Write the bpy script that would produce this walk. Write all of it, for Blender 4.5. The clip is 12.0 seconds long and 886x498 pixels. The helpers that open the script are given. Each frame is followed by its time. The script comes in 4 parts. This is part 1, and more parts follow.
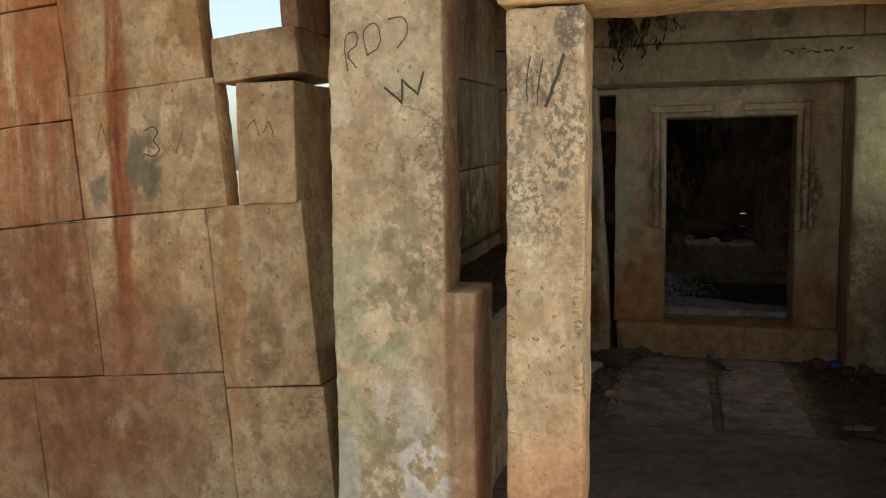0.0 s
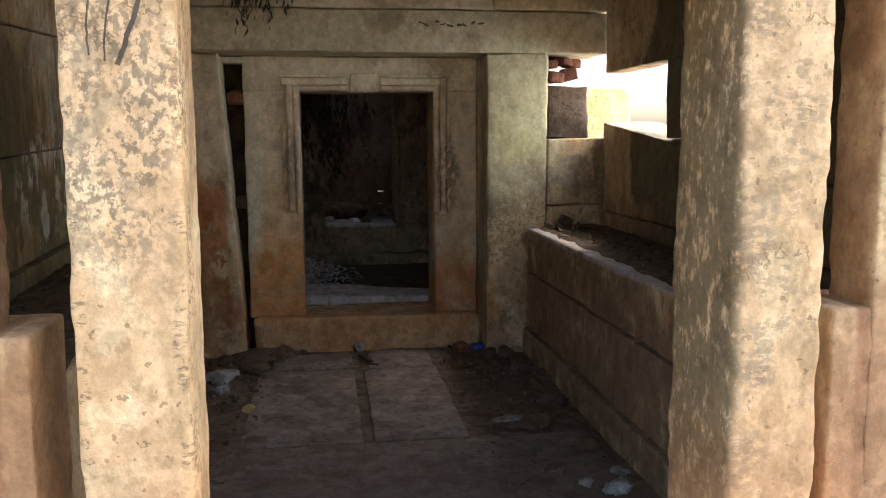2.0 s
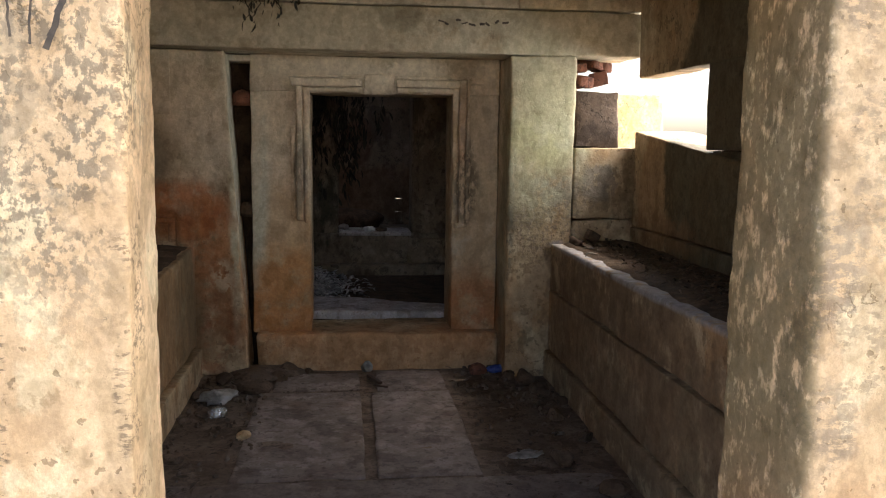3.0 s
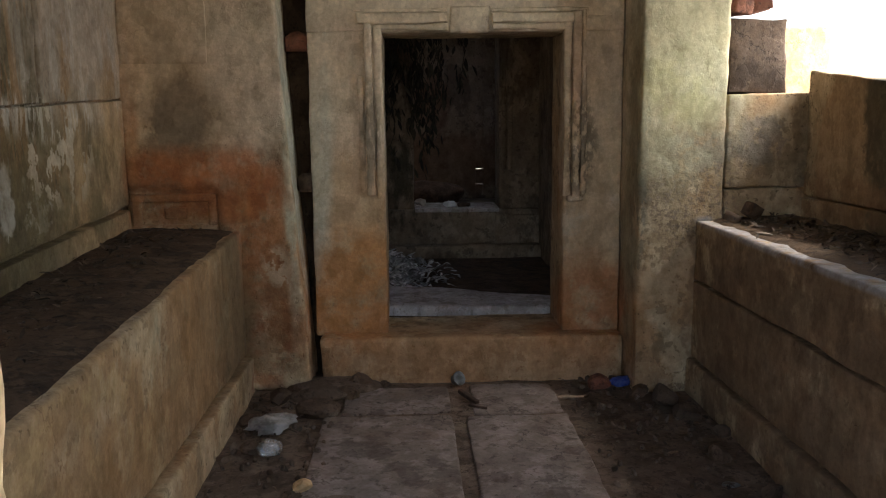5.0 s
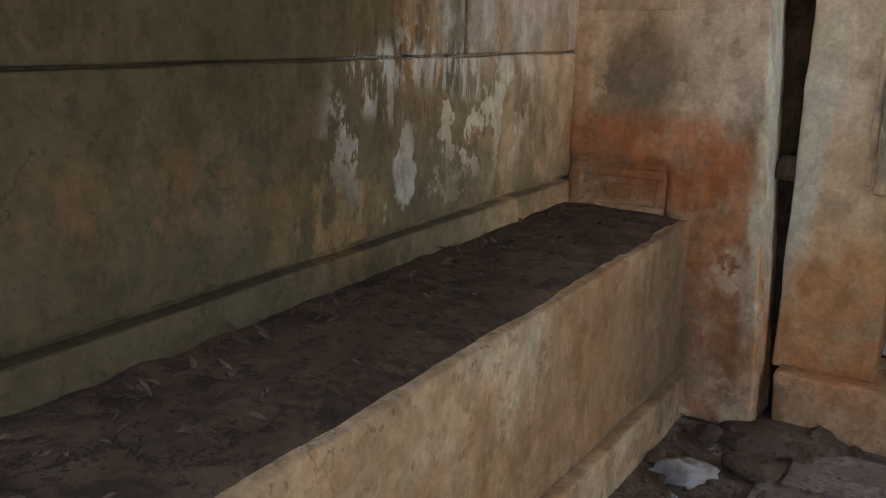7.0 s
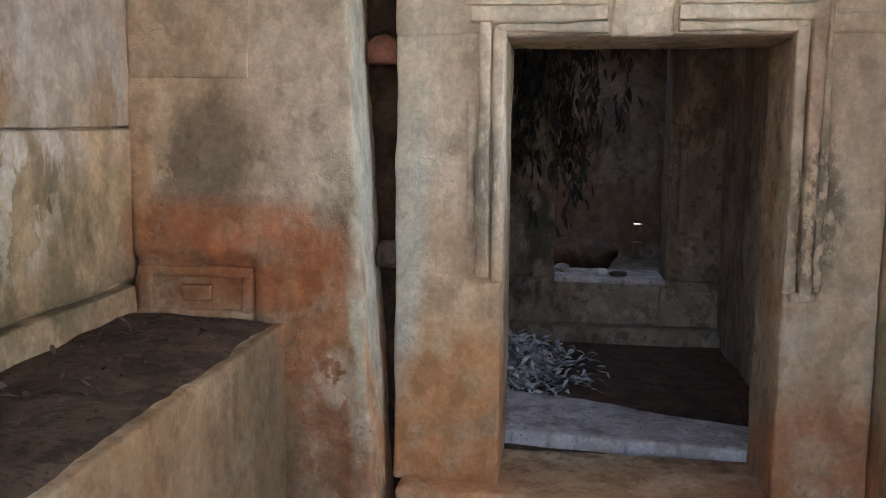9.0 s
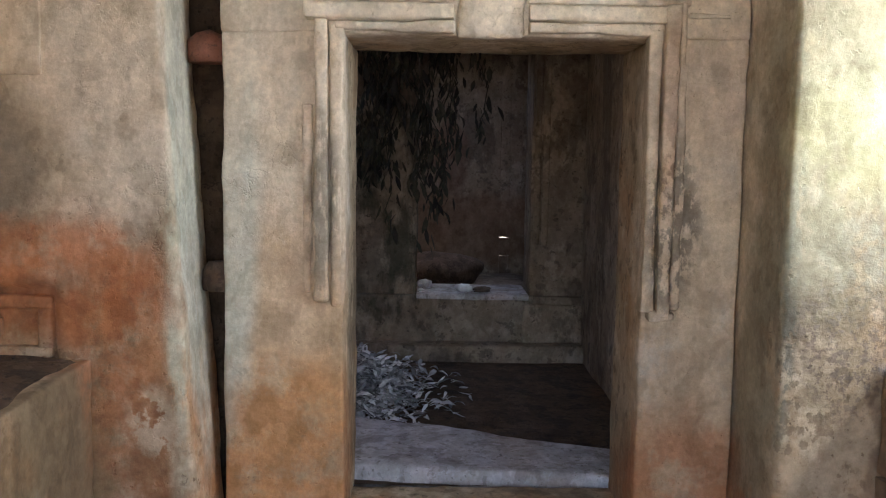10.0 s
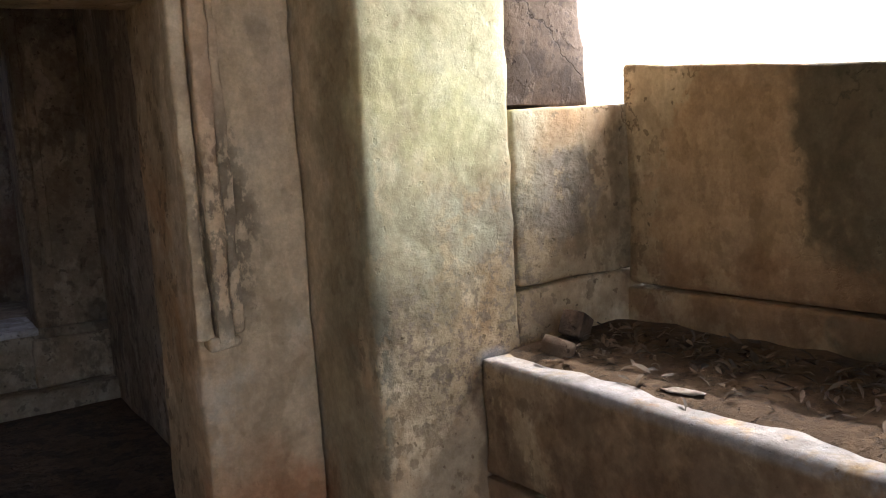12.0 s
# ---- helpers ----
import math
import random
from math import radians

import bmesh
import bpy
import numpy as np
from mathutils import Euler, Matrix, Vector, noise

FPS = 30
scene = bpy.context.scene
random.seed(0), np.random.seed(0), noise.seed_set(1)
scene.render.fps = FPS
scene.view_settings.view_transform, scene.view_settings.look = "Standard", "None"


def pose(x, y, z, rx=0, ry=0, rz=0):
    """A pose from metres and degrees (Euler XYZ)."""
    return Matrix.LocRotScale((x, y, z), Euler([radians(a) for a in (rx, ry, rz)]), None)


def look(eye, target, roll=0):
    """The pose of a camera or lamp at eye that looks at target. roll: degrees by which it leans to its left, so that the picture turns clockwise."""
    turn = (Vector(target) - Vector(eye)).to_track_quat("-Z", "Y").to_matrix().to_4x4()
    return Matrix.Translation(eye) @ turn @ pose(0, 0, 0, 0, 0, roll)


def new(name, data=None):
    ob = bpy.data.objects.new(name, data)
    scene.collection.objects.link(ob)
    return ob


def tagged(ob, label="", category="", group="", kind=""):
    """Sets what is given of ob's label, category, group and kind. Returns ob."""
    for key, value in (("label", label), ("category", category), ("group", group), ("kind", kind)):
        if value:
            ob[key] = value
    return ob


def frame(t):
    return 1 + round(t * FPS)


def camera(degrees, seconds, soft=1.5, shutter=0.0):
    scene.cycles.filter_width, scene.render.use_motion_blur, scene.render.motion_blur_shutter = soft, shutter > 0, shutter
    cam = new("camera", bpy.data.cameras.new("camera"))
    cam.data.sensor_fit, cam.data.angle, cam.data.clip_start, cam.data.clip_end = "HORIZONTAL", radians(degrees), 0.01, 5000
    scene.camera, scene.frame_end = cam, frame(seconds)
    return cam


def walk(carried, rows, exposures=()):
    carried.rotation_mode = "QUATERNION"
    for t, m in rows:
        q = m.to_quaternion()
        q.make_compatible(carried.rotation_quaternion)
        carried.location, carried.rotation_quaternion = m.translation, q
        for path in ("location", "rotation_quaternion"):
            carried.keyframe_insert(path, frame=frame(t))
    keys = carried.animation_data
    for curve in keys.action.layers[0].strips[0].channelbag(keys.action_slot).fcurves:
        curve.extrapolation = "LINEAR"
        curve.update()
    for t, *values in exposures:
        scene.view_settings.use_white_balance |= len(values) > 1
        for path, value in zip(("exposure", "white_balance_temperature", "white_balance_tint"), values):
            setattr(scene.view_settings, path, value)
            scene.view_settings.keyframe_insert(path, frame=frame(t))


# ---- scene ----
# camera and walk
cam = camera(55.5, 12.0, soft=1.1)
PATH = [
    (0, (0.075, -0.698, 1.495), (-0.473, 1.215, 1.297), -0.6),
    (0.5, (0.064, -0.585, 1.475), (-0.103, 1.389, 1.197), -0.9),
    (1, (-0.025, -0.364, 1.51), (0.09, 1.618, 1.265), -0.9),
    (1.5, (-0.046, -0.18, 1.519), (0.193, 1.792, 1.29), -1.4),
    (2, (0.085, 0.05, 1.515), (0.363, 2.013, 1.252), -0.3),
    (2.5, (0.159, 0.217, 1.546), (0.408, 2.185, 1.291), 0.9),
    (2.7, (0.163, 0.305, 1.539), (0.397, 2.276, 1.292), 0.8),
    (4.3, (0.171, 1.209, 1.416), (0.395, 3.177, 1.136), 0.7),
    (4.5, (0.121, 1.376, 1.4), (0.355, 3.343, 1.122), 0.4),
    (5, (0.083, 1.642, 1.409), (0.152, 3.616, 1.097), -0.6),
    (5.5, (0.17, 1.906, 1.394), (-0.213, 3.834, 1.024), 1.1),
    (6, (0.208, 2.073, 1.427), (-0.56, 3.861, 0.966), 1.9),
    (6.5, (0.143, 2.303, 1.421), (-0.822, 3.994, 0.965), 1.9),
    (6.7, (0.117, 2.391, 1.43), (-0.905, 4.054, 0.995), 1.7),
    (8.3, (0.19, 2.826, 1.408), (-0.643, 4.615, 1.083), 1.7),
    (8.5, (0.171, 2.944, 1.414), (-0.501, 4.805, 1.121), 2.0),
    (9, (0.143, 3.155, 1.428), (-0.137, 5.123, 1.206), 0.8),
    (9.5, (0.192, 3.305, 1.425), (0.127, 5.293, 1.218), 0.8),
    (10, (0.234, 3.436, 1.422), (0.245, 5.427, 1.235), 0.9),
    (10.5, (0.212, 3.637, 1.415), (0.375, 5.622, 1.235), 0.0),
    (11, (0.16, 3.838, 1.414), (0.674, 5.765, 1.266), -1.1),
    (11.5, (0.191, 3.958, 1.401), (0.988, 5.784, 1.225), -1.7),
    (12, (0.319, 4.047, 1.409), (1.379, 5.727, 1.175), -3.7),
]
EXPOSURES = [(0, 1.1, 7300, 7), (0.5, 1.85, 7200, 9), (1.0, 2.05, 7100, 10), (2.5, 2.15, 6700, 11), (4.5, 2.4, 6700, 10), (5.0, 2.45, 6700, 10), (5.5, 3.0, 6400, 10), (6.5, 3.05, 6300, 11), (8.5, 3.45, 5700, 12), (9.5, 3.8, 5800, 12), (10.5, 3.85, 6000, 12), (11.0, 3.65, 6200, 12), (11.5, 3.5, 6300, 12), (12, 3.2, 6300, 12)]
walk(cam, [(t, look(eye, target, roll)) for t, eye, target, roll in PATH], EXPOSURES)

# world, sky and the soft sun of a hazy day
SKY_STRENGTH, SUN_STRENGTH = 0.15, 0.6
SUN_ELEV, SUN_AZ = 58.3, 88.0
world = bpy.data.worlds.new("sky")
scene.world = world
world.use_nodes = True
wn = world.node_tree
sky = wn.nodes.new("ShaderNodeTexSky")
sky.sky_type, sky.sun_disc = 'NISHITA', False
sky.sun_elevation, sky.sun_rotation = radians(SUN_ELEV), radians(SUN_AZ)
sky.air_density, sky.dust_density = 1.0, 3.5
wn.links.new(sky.outputs[0], wn.nodes["Background"].inputs[0])
wn.nodes["Background"].inputs[1].default_value = SKY_STRENGTH
sun = new("sun", bpy.data.lights.new("sun", 'SUN'))
sun.data.energy, sun.data.angle, sun.data.color = SUN_STRENGTH, radians(0.6), (1.0, 0.97, 0.93)
az, el = radians(SUN_AZ), radians(SUN_ELEV)
sun.matrix_world = look((math.sin(az) * math.cos(el) * 20, math.cos(az) * math.cos(el) * 20, math.sin(el) * 20), (0, 0, 0))

# added lamp outside the broken window, standing in for sky and ground light
window_light = new("window_light", bpy.data.lights.new("window_light", 'AREA'))
window_light.data.shape, window_light.data.size, window_light.data.size_y = 'RECTANGLE', 5.4, 3.0
window_light.data.energy, window_light.data.color = 140.0, (0.87, 0.94, 1.0)
window_light.matrix_world = look((3.59, 5.0, 1.98), (2.22, 5.0, 1.37))


# ---------------------------------------------------------------- materials
class Nodes:
    """A few short ways to wire a material."""

    def __init__(self, name):
        self.mat = bpy.data.materials.new(name)
        self.mat.use_nodes = True
        self.tree = self.mat.node_tree
        self.bsdf = self.tree.nodes["Principled BSDF"]
        self.pos = self.tree.nodes.new("ShaderNodeNewGeometry").outputs["Position"]

    def put(self, socket, value):
        if isinstance(value, bpy.types.NodeSocket):
            self.tree.links.new(value, socket)
        elif isinstance(value, (tuple, list)) and len(value) == 3 and socket.type == 'RGBA':
            socket.default_value = (*value, 1)
        else:
            socket.default_value = value

    def math(self, op, a, b=0.0, clamp=False):
        n = self.tree.nodes.new("ShaderNodeMath")
        n.operation, n.use_clamp = op, clamp
        self.put(n.inputs[0], a)
        self.put(n.inputs[1], b)
        return n.outputs[0]

    def vec(self, op, a, b=(0, 0, 0)):
        n = self.tree.nodes.new("ShaderNodeVectorMath")
        n.operation = op
        self.put(n.inputs[0], a)
        self.put(n.inputs[1], b)
        return n.outputs["Value"] if op == 'LENGTH' else n.outputs[0]

    def noise(self, scale, detail=5.0, rough=0.6, stretch=None, colour=False, shift=0.0):
        n = self.tree.nodes.new("ShaderNodeTexNoise")
        n.inputs["Scale"].default_value, n.inputs["Detail"].default_value, n.inputs["Roughness"].default_value = scale, detail, rough
        self.put(n.inputs["Vector"], self.vec('ADD', self.vec('MULTIPLY', self.pos, stretch or (1, 1, 1)), (shift, shift * 0.7, shift * 1.3)))
        return n.outputs["Color" if colour else "Fac"]

    def step(self, value, lo, hi):
        n = self.tree.nodes.new("ShaderNodeMapRange")
        n.interpolation_type = 'SMOOTHSTEP'
        self.put(n.inputs[0], value)
        n.inputs[1].default_value, n.inputs[2].default_value = lo, hi
        return n.outputs[0]

    def mix(self, fac, a, b, kind='MIX'):
        n = self.tree.nodes.new("ShaderNodeMix")
        n.data_type, n.blend_type = 'RGBA', kind
        self.put(n.inputs[0], fac)
        self.put(n.inputs[6], a)
        self.put(n.inputs[7], b)
        return n.outputs[2]

    def blob(self, centre, radii, amp=0.2, scale=4.0, soft=0.3):
        """1 inside an uneven ellipsoid, 0 outside."""
        shift = self.vec('MULTIPLY', self.vec('SUBTRACT', self.noise(scale, 5, 0.6, colour=True), (0.5, 0.5, 0.5)), (amp * 2, amp * 2, amp * 2))
        p = self.vec('DIVIDE', self.vec('SUBTRACT', self.vec('ADD', self.pos, shift), centre), radii)
        return self.math('SUBTRACT', 1.0, self.step(self.vec('LENGTH', p), 1 - soft, 1 + soft))


def stone(name, light, mid, dark, layers=(), rough=0.92, bump=0.5, mottle=2.2, pits=0.5, warm=None, rugged=()):
    """Weathered stone: patches of old surface, bare stone and crust, pitted, with stains and painted light of given
    shape and place.
    """
    n = Nodes(name)
    pale = tuple(min(0.8, c * k) for c, k in zip(light, (1.22, 1.25, 1.3)))
    col = n.mix(n.step(n.noise(mottle * 0.8, 6, 0.6), 0.36, 0.64), light, mid)
    if warm:
        col = n.mix(n.math('MULTIPLY', n.step(n.noise(mottle * 0.9, 7, 0.58, shift=7.3), 0.46, 0.66), 0.7), col, warm)
    flake = n.step(n.noise(mottle * 1.6, 9, 0.58, (1, 1, 0.7), shift=3.1), 0.53, 0.575)
    col = n.mix(n.math('MULTIPLY', flake, 0.62), col, pale)
    col = n.mix(n.math('MULTIPLY', n.step(n.noise(mottle * 1.3, 9, 0.62, (1, 1, 0.6), shift=11.7), 0.54, 0.59), 0.62), col, dark)
    col = n.mix(n.math('MULTIPLY', n.step(n.noise(mottle * 6.5, 7, 0.6, shift=5.9), 0.58, 0.61), 0.6), col, dark)
    grain = n.noise(160, 4, 0.7)
    fine = n.noise(26, 8, 0.7)
    deep = (dark[0] * 0.4, dark[1] * 0.38, dark[2] * 0.36)
    col = n.mix(n.math('MULTIPLY', n.step(fine, 0.56, 0.74), pits), col, deep)
    pit = n.step(n.noise(38, 3, 0.5, shift=8.8), 0.66, 0.70)
    col = n.mix(n.math('MULTIPLY', pit, 0.6), col, deep)
    vein = n.math('ABSOLUTE', n.math('SUBTRACT', n.noise(1.7, 7, 0.6, shift=21.0), 0.5))
    crack = n.math('MULTIPLY', n.math('SUBTRACT', 1.0, n.step(vein, 0.001, 0.006)), n.step(n.noise(1.3, 3, 0.5, shift=15.0), 0.54, 0.60))
    col = n.mix(n.math('MULTIPLY', crack, 0.55), col, deep)
    info = n.tree.nodes.new("ShaderNodeObjectInfo").outputs["Random"]
    for lay in layers:
        mask = None
        if "c" in lay:
            mask = n.blob(lay["c"], lay["r"], lay.get("amp", 0.12), lay.get("scale", 4.0), lay.get("soft", 0.25))
        if "tex" in lay:
            sc, stretch, lo, hi = lay["tex"]
            t = n.step(n.noise(sc, 6, 0.68, stretch), lo, hi)
            mask = n.math('MULTIPLY', mask, t) if mask is not None else t
        if "patch" in lay:
            sc, lo, hi = lay["patch"]
            mask = n.math('MULTIPLY', mask, n.step(n.noise(sc, 6, 0.6, shift=lay.get("shift", 1.7)), lo, hi))
        col = n.mix(n.math('MULTIPLY', mask, lay.get("k", 1.0), True), col, lay["col"])
    col = n.mix(1.0, col, n.mix(info, (0.86, 0.86, 0.86), (1.06, 1.04, 1.02)), 'MULTIPLY')
    col = n.mix(0.5, col, n.mix(n.step(n.noise(13, 9, 0.68, (1, 1, 0.75), shift=2.2), 0.36, 0.66), (0.68, 0.66, 0.63), (1.2, 1.2, 1.2)), 'MULTIPLY')
    col = n.mix(0.6, col, n.mix(n.step(n.noise(9, 3, 0.5, (1, 1, 0.8), shift=9.4), 0.53, 0.57), (1.04, 1.04, 1.04), (0.80, 0.78, 0.75)), 'MULTIPLY')
    col = n.mix(0.3, col, n.mix(n.step(n.noise(46, 5, 0.6, shift=6.1), 0.38, 0.64), (0.72, 0.70, 0.67), (1.16, 1.16, 1.16)), 'MULTIPLY')
    col = n.mix(0.22, col, n.mix(n.step(grain, 0.3, 0.7), (0.7, 0.68, 0.66), (1.15, 1.15, 1.15)), 'MULTIPLY')
    n.put(n.bsdf.inputs["Base Color"], col)
    n.bsdf.inputs["Roughness"].default_value = rough
    n.bsdf.inputs["Specular IOR Level"].default_value = 0.25
    b = n.tree.nodes.new("ShaderNodeBump")
    b.inputs["Strength"].default_value, b.inputs["Distance"].default_value = bump, 0.015
    height = n.math('ADD', n.math('ADD', n.math('MULTIPLY', n.noise(6, 5, 0.5), 0.8), n.math('MULTIPLY', flake, 0.16)), n.math('ADD', n.math('MULTIPLY', n.step(fine, 0.40, 0.62), 0.09), n.math('MULTIPLY', grain, 0.015)))
    height = n.math('SUBTRACT', height, n.math('ADD', n.math('MULTIPLY', pit, 0.22), n.math('MULTIPLY', crack, 0.3)))
    for c, r in rugged:
        height = n.math('ADD', height, n.math('MULTIPLY', n.blob(c, r, 0.1, 5.0, 0.25), n.math('MULTIPLY', n.step(n.noise(30, 4, 0.55, (0.85, 1, 1.2), shift=4.4), 0.34, 0.64), 0.22)))
    n.put(b.inputs["Height"], height)
    n.put(n.bsdf.inputs["Normal"], b.outputs[0])
    return n.mat


def plain(name, a, b, rough=0.7, scale=20.0, metal=0.0, vary=False, alpha=1.0, transmission=0.0):
    n = Nodes(name)
    col = n.mix(n.step(n.noise(scale, 5, 0.65), 0.35, 0.65), a, b)
    if vary:
        isl = n.tree.nodes.new("ShaderNodeNewGeometry").outputs["Random Per Island"]
        col = n.mix(1.0, col, n.mix(isl, (0.35, 0.35, 0.35), (1.7, 1.7, 1.7)), 'MULTIPLY')
    n.put(n.bsdf.inputs["Base Color"], col)
    n.bsdf.inputs["Roughness"].default_value, n.bsdf.inputs["Metallic"].default_value = rough, metal
    n.bsdf.inputs["Transmission Weight"].default_value = transmission
    return n.mat


CHAR = (0.03, 0.028, 0.025)
LIME = (0.62, 0.60, 0.54)
RED = (0.38, 0.125, 0.042)
LICHEN = (0.25, 0.21, 0.145)
SOOT = (0.07, 0.062, 0.05)
GREEN = (0.20, 0.20, 0.10)

pillar_stone = stone("pillar_stone", (0.72, 0.56, 0.35), (0.67, 0.50, 0.30), (0.50, 0.38, 0.22), warm=(0.66, 0.46, 0.25), layers=[
    dict(c=(-0.38, 2.04, 1.55), r=(0.15, 0.4, 0.34), tex=(48, (1, 1, 0.8), 0.47, 0.54), patch=(7, 0.42, 0.50), col=LICHEN, amp=0.1, soft=0.4, k=0.85),
    dict(c=(-0.42, 2.04, 1.5), r=(0.1, 0.4, 0.3), patch=(9, 0.52, 0.57), col=(0.36, 0.30, 0.20), amp=0.1, soft=0.4, k=0.6),
    dict(c=(-0.28, 2.04, 1.93), r=(0.05, 0.4, 0.07), tex=(60, None, 0.40, 0.5), col=(0.20, 0.17, 0.12), amp=0.02, soft=0.2, k=0.8),
    dict(c=(1.155, 2.04, 1.2), r=(0.075, 0.2, 0.85), tex=(46, (0.7, 1, 1.4), 0.44, 0.53), patch=(6, 0.42, 0.54), col=(0.30, 0.25, 0.18), amp=0.06, soft=0.4, k=0.7),
    dict(c=(1.27, 2.04, 1.1), r=(0.13, 0.2, 0.85), tex=(40, (0.7, 1, 1.4), 0.48, 0.55), patch=(6, 0.47, 0.54), shift=4.0, col=(0.42, 0.34, 0.22), amp=0.06, soft=0.4, k=0.8),
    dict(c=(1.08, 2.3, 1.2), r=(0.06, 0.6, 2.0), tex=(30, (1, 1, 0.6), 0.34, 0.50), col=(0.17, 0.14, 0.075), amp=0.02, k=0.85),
    dict(c=(-0.243, 2.04, 1.0), r=(0.022, 0.1, 0.95), tex=(55, (0.6, 1, 1.6), 0.50, 0.56), patch=(5, 0.44, 0.54), col=(0.22, 0.17, 0.11), amp=0.03, k=0.8),
    dict(c=(-0.48, 2.04, 1.0), r=(0.02, 0.1, 1.1), tex=(40, (0.6, 1, 1.6), 0.56, 0.60), col=(0.2, 0.15, 0.1), amp=0.015, k=0.7),
    dict(c=(-0.90, 2.1, 0.75), r=(0.32, 0.4, 0.75), patch=(5.5, 0.50, 0.55), tex=(22, (1, 1, 0.8), 0.38, 0.52), col=(0.34, 0.28, 0.15), amp=0.1, soft=0.4, k=0.8),
    dict(c=(-0.72, 2.1, 1.35), r=(0.07, 0.4, 0.5), tex=(30, None, 0.48, 0.54), patch=(6, 0.44, 0.5), col=(0.30, 0.23, 0.13), amp=0.06, soft=0.4, k=0.8),
    dict(c=(-1.05, 2.1, 0.85), r=(0.22, 0.4, 0.42), patch=(4, 0.46, 0.56), col=(0.46, 0.46, 0.27), amp=0.1, soft=0.4, k=0.65),
    dict(c=(-0.80, 2.1, 0.36), r=(0.11, 0.4, 0.15), patch=(8, 0.42, 0.46), col=(0.76, 0.72, 0.62), amp=0.10, scale=7, soft=0.1, k=0.85),
    dict(c=(-1.12, 2.1, 0.34), r=(0.055, 0.4, 0.2), patch=(7, 0.38, 0.44), col=(0.50, 0.50, 0.40), amp=0.03, scale=7, soft=0.1, k=0.8),
    dict(c=(-0.86, 2.1, 0.62), r=(0.15, 0.4, 0.12), patch=(12, 0.46, 0.5), col=(0.72, 0.66, 0.52), amp=0.08, scale=8, soft=0.2, k=0.7),
    dict(c=(-0.72, 2.1, 0.78), r=(0.09, 0.4, 0.2), col=(0.46, 0.31, 0.17), amp=0.06, scale=8, soft=0.3, k=0.65),
    dict(c=(-0.712, 2.26, 1.5), r=(0.024, 0.25, 1.4), col=(0.34, 0.18, 0.10), amp=0.008, soft=0.3, k=0.8),
    dict(c=(1.55, 2.26, 1.5), r=(0.024, 0.25, 1.4), col=(0.30, 0.16, 0.09), amp=0.008, soft=0.3, k=0.8),
    dict(c=(-0.63, 2.3, 0.6), r=(0.07, 0.5, 0.6), col=(0.38, 0.22, 0.12), amp=0.06, soft=0.4, k=0.75),
    dict(c=(1.6, 2.3, 0.5), r=(0.25, 0.5, 0.6), col=(0.38, 0.22, 0.13), amp=0.08, soft=0.4, k=0.75),
    dict(c=(-0.36, 2.1, 0.22), r=(0.3, 0.5, 0.42), col=(0.64, 0.33, 0.16), amp=0.12, soft=0.6, k=0.7),
    dict(c=(1.24, 2.1, 0.22), r=(0.3, 0.5, 0.45), col=(0.60, 0.32, 0.16), amp=0.12, soft=0.6, k=0.65),
    dict(tex=(30, None, 0.68, 0.74), col=LICHEN, k=0.8),
], bump=0.55)

porch_stone = stone("porch_stone", (0.62, 0.45, 0.25), (0.54, 0.36, 0.18), (0.40, 0.25, 0.12), warm=(0.52, 0.28, 0.11), layers=[
    dict(c=(-2.84, 2.6, 1.85), r=(0.26, 0.6, 1.3), tex=(7, (1.0, 1.0, 0.08), 0.36, 0.58), col=RED, amp=0.05, soft=0.45, k=0.85),
    dict(c=(-2.62, 2.6, 1.7), r=(0.05, 0.6, 1.2), tex=(9, (1.0, 1.0, 0.08), 0.40, 0.56), col=(0.30, 0.11, 0.04), amp=0.03, soft=0.4, k=0.8),
    dict(c=(-2.40, 2.6, 1.6), r=(0.055, 0.6, 1.0), tex=(9, (1.0, 1.0, 0.12), 0.30, 0.5), col=RED, amp=0.025, soft=0.35, k=0.9),
    dict(c=(-2.42, 2.6, 1.6), r=(0.03, 0.6, 0.8), tex=(20, (1.0, 1.0, 0.1), 0.40, 0.52), col=(0.26, 0.075, 0.025), amp=0.02, soft=0.3, k=0.7),
    dict(c=(-2.75, 2.6, 0.5), r=(0.75, 0.6, 0.7), tex=(3, None, 0.26, 0.52), col=(0.25, 0.095, 0.04), amp=0.25, soft=0.55, k=0.85),
    dict(c=(-2.1, 2.6, 0.7), r=(0.17, 0.6, 0.2), tex=(4, None, 0.42, 0.55), col=(0.22, 0.155, 0.085), amp=0.12, k=0.75),
    dict(c=(-1.72, 2.6, 0.72), r=(0.1, 0.6, 0.16), tex=(7, None, 0.42, 0.52), col=(0.30, 0.18, 0.09), amp=0.08, k=0.75),
    dict(c=(-2.28, 2.6, 1.5), r=(0.085, 0.6, 0.16), tex=(6, None, 0.42, 0.5), col=(0.17, 0.15, 0.10), amp=0.07, scale=8, k=0.8),
    dict(c=(-2.52, 2.6, 1.45), r=(0.05, 0.6, 0.13), tex=(6, None, 0.40, 0.5), col=(0.17, 0.15, 0.10), amp=0.05, scale=8, k=0.8),
    dict(c=(-1.85, 2.6, 0.9), r=(0.06, 0.6, 0.5), tex=(6, (1, 1, 0.2), 0.4, 0.55), col=(0.46, 0.23, 0.09), amp=0.05, k=0.7),
    # shadow on the stone beside the opening, painted reddish dark
    dict(c=(-1.45, 2.6, 2.2), r=(0.2, 0.6, 0.2), col=(0.30, 0.14, 0.09), amp=0.05, k=0.7),
])

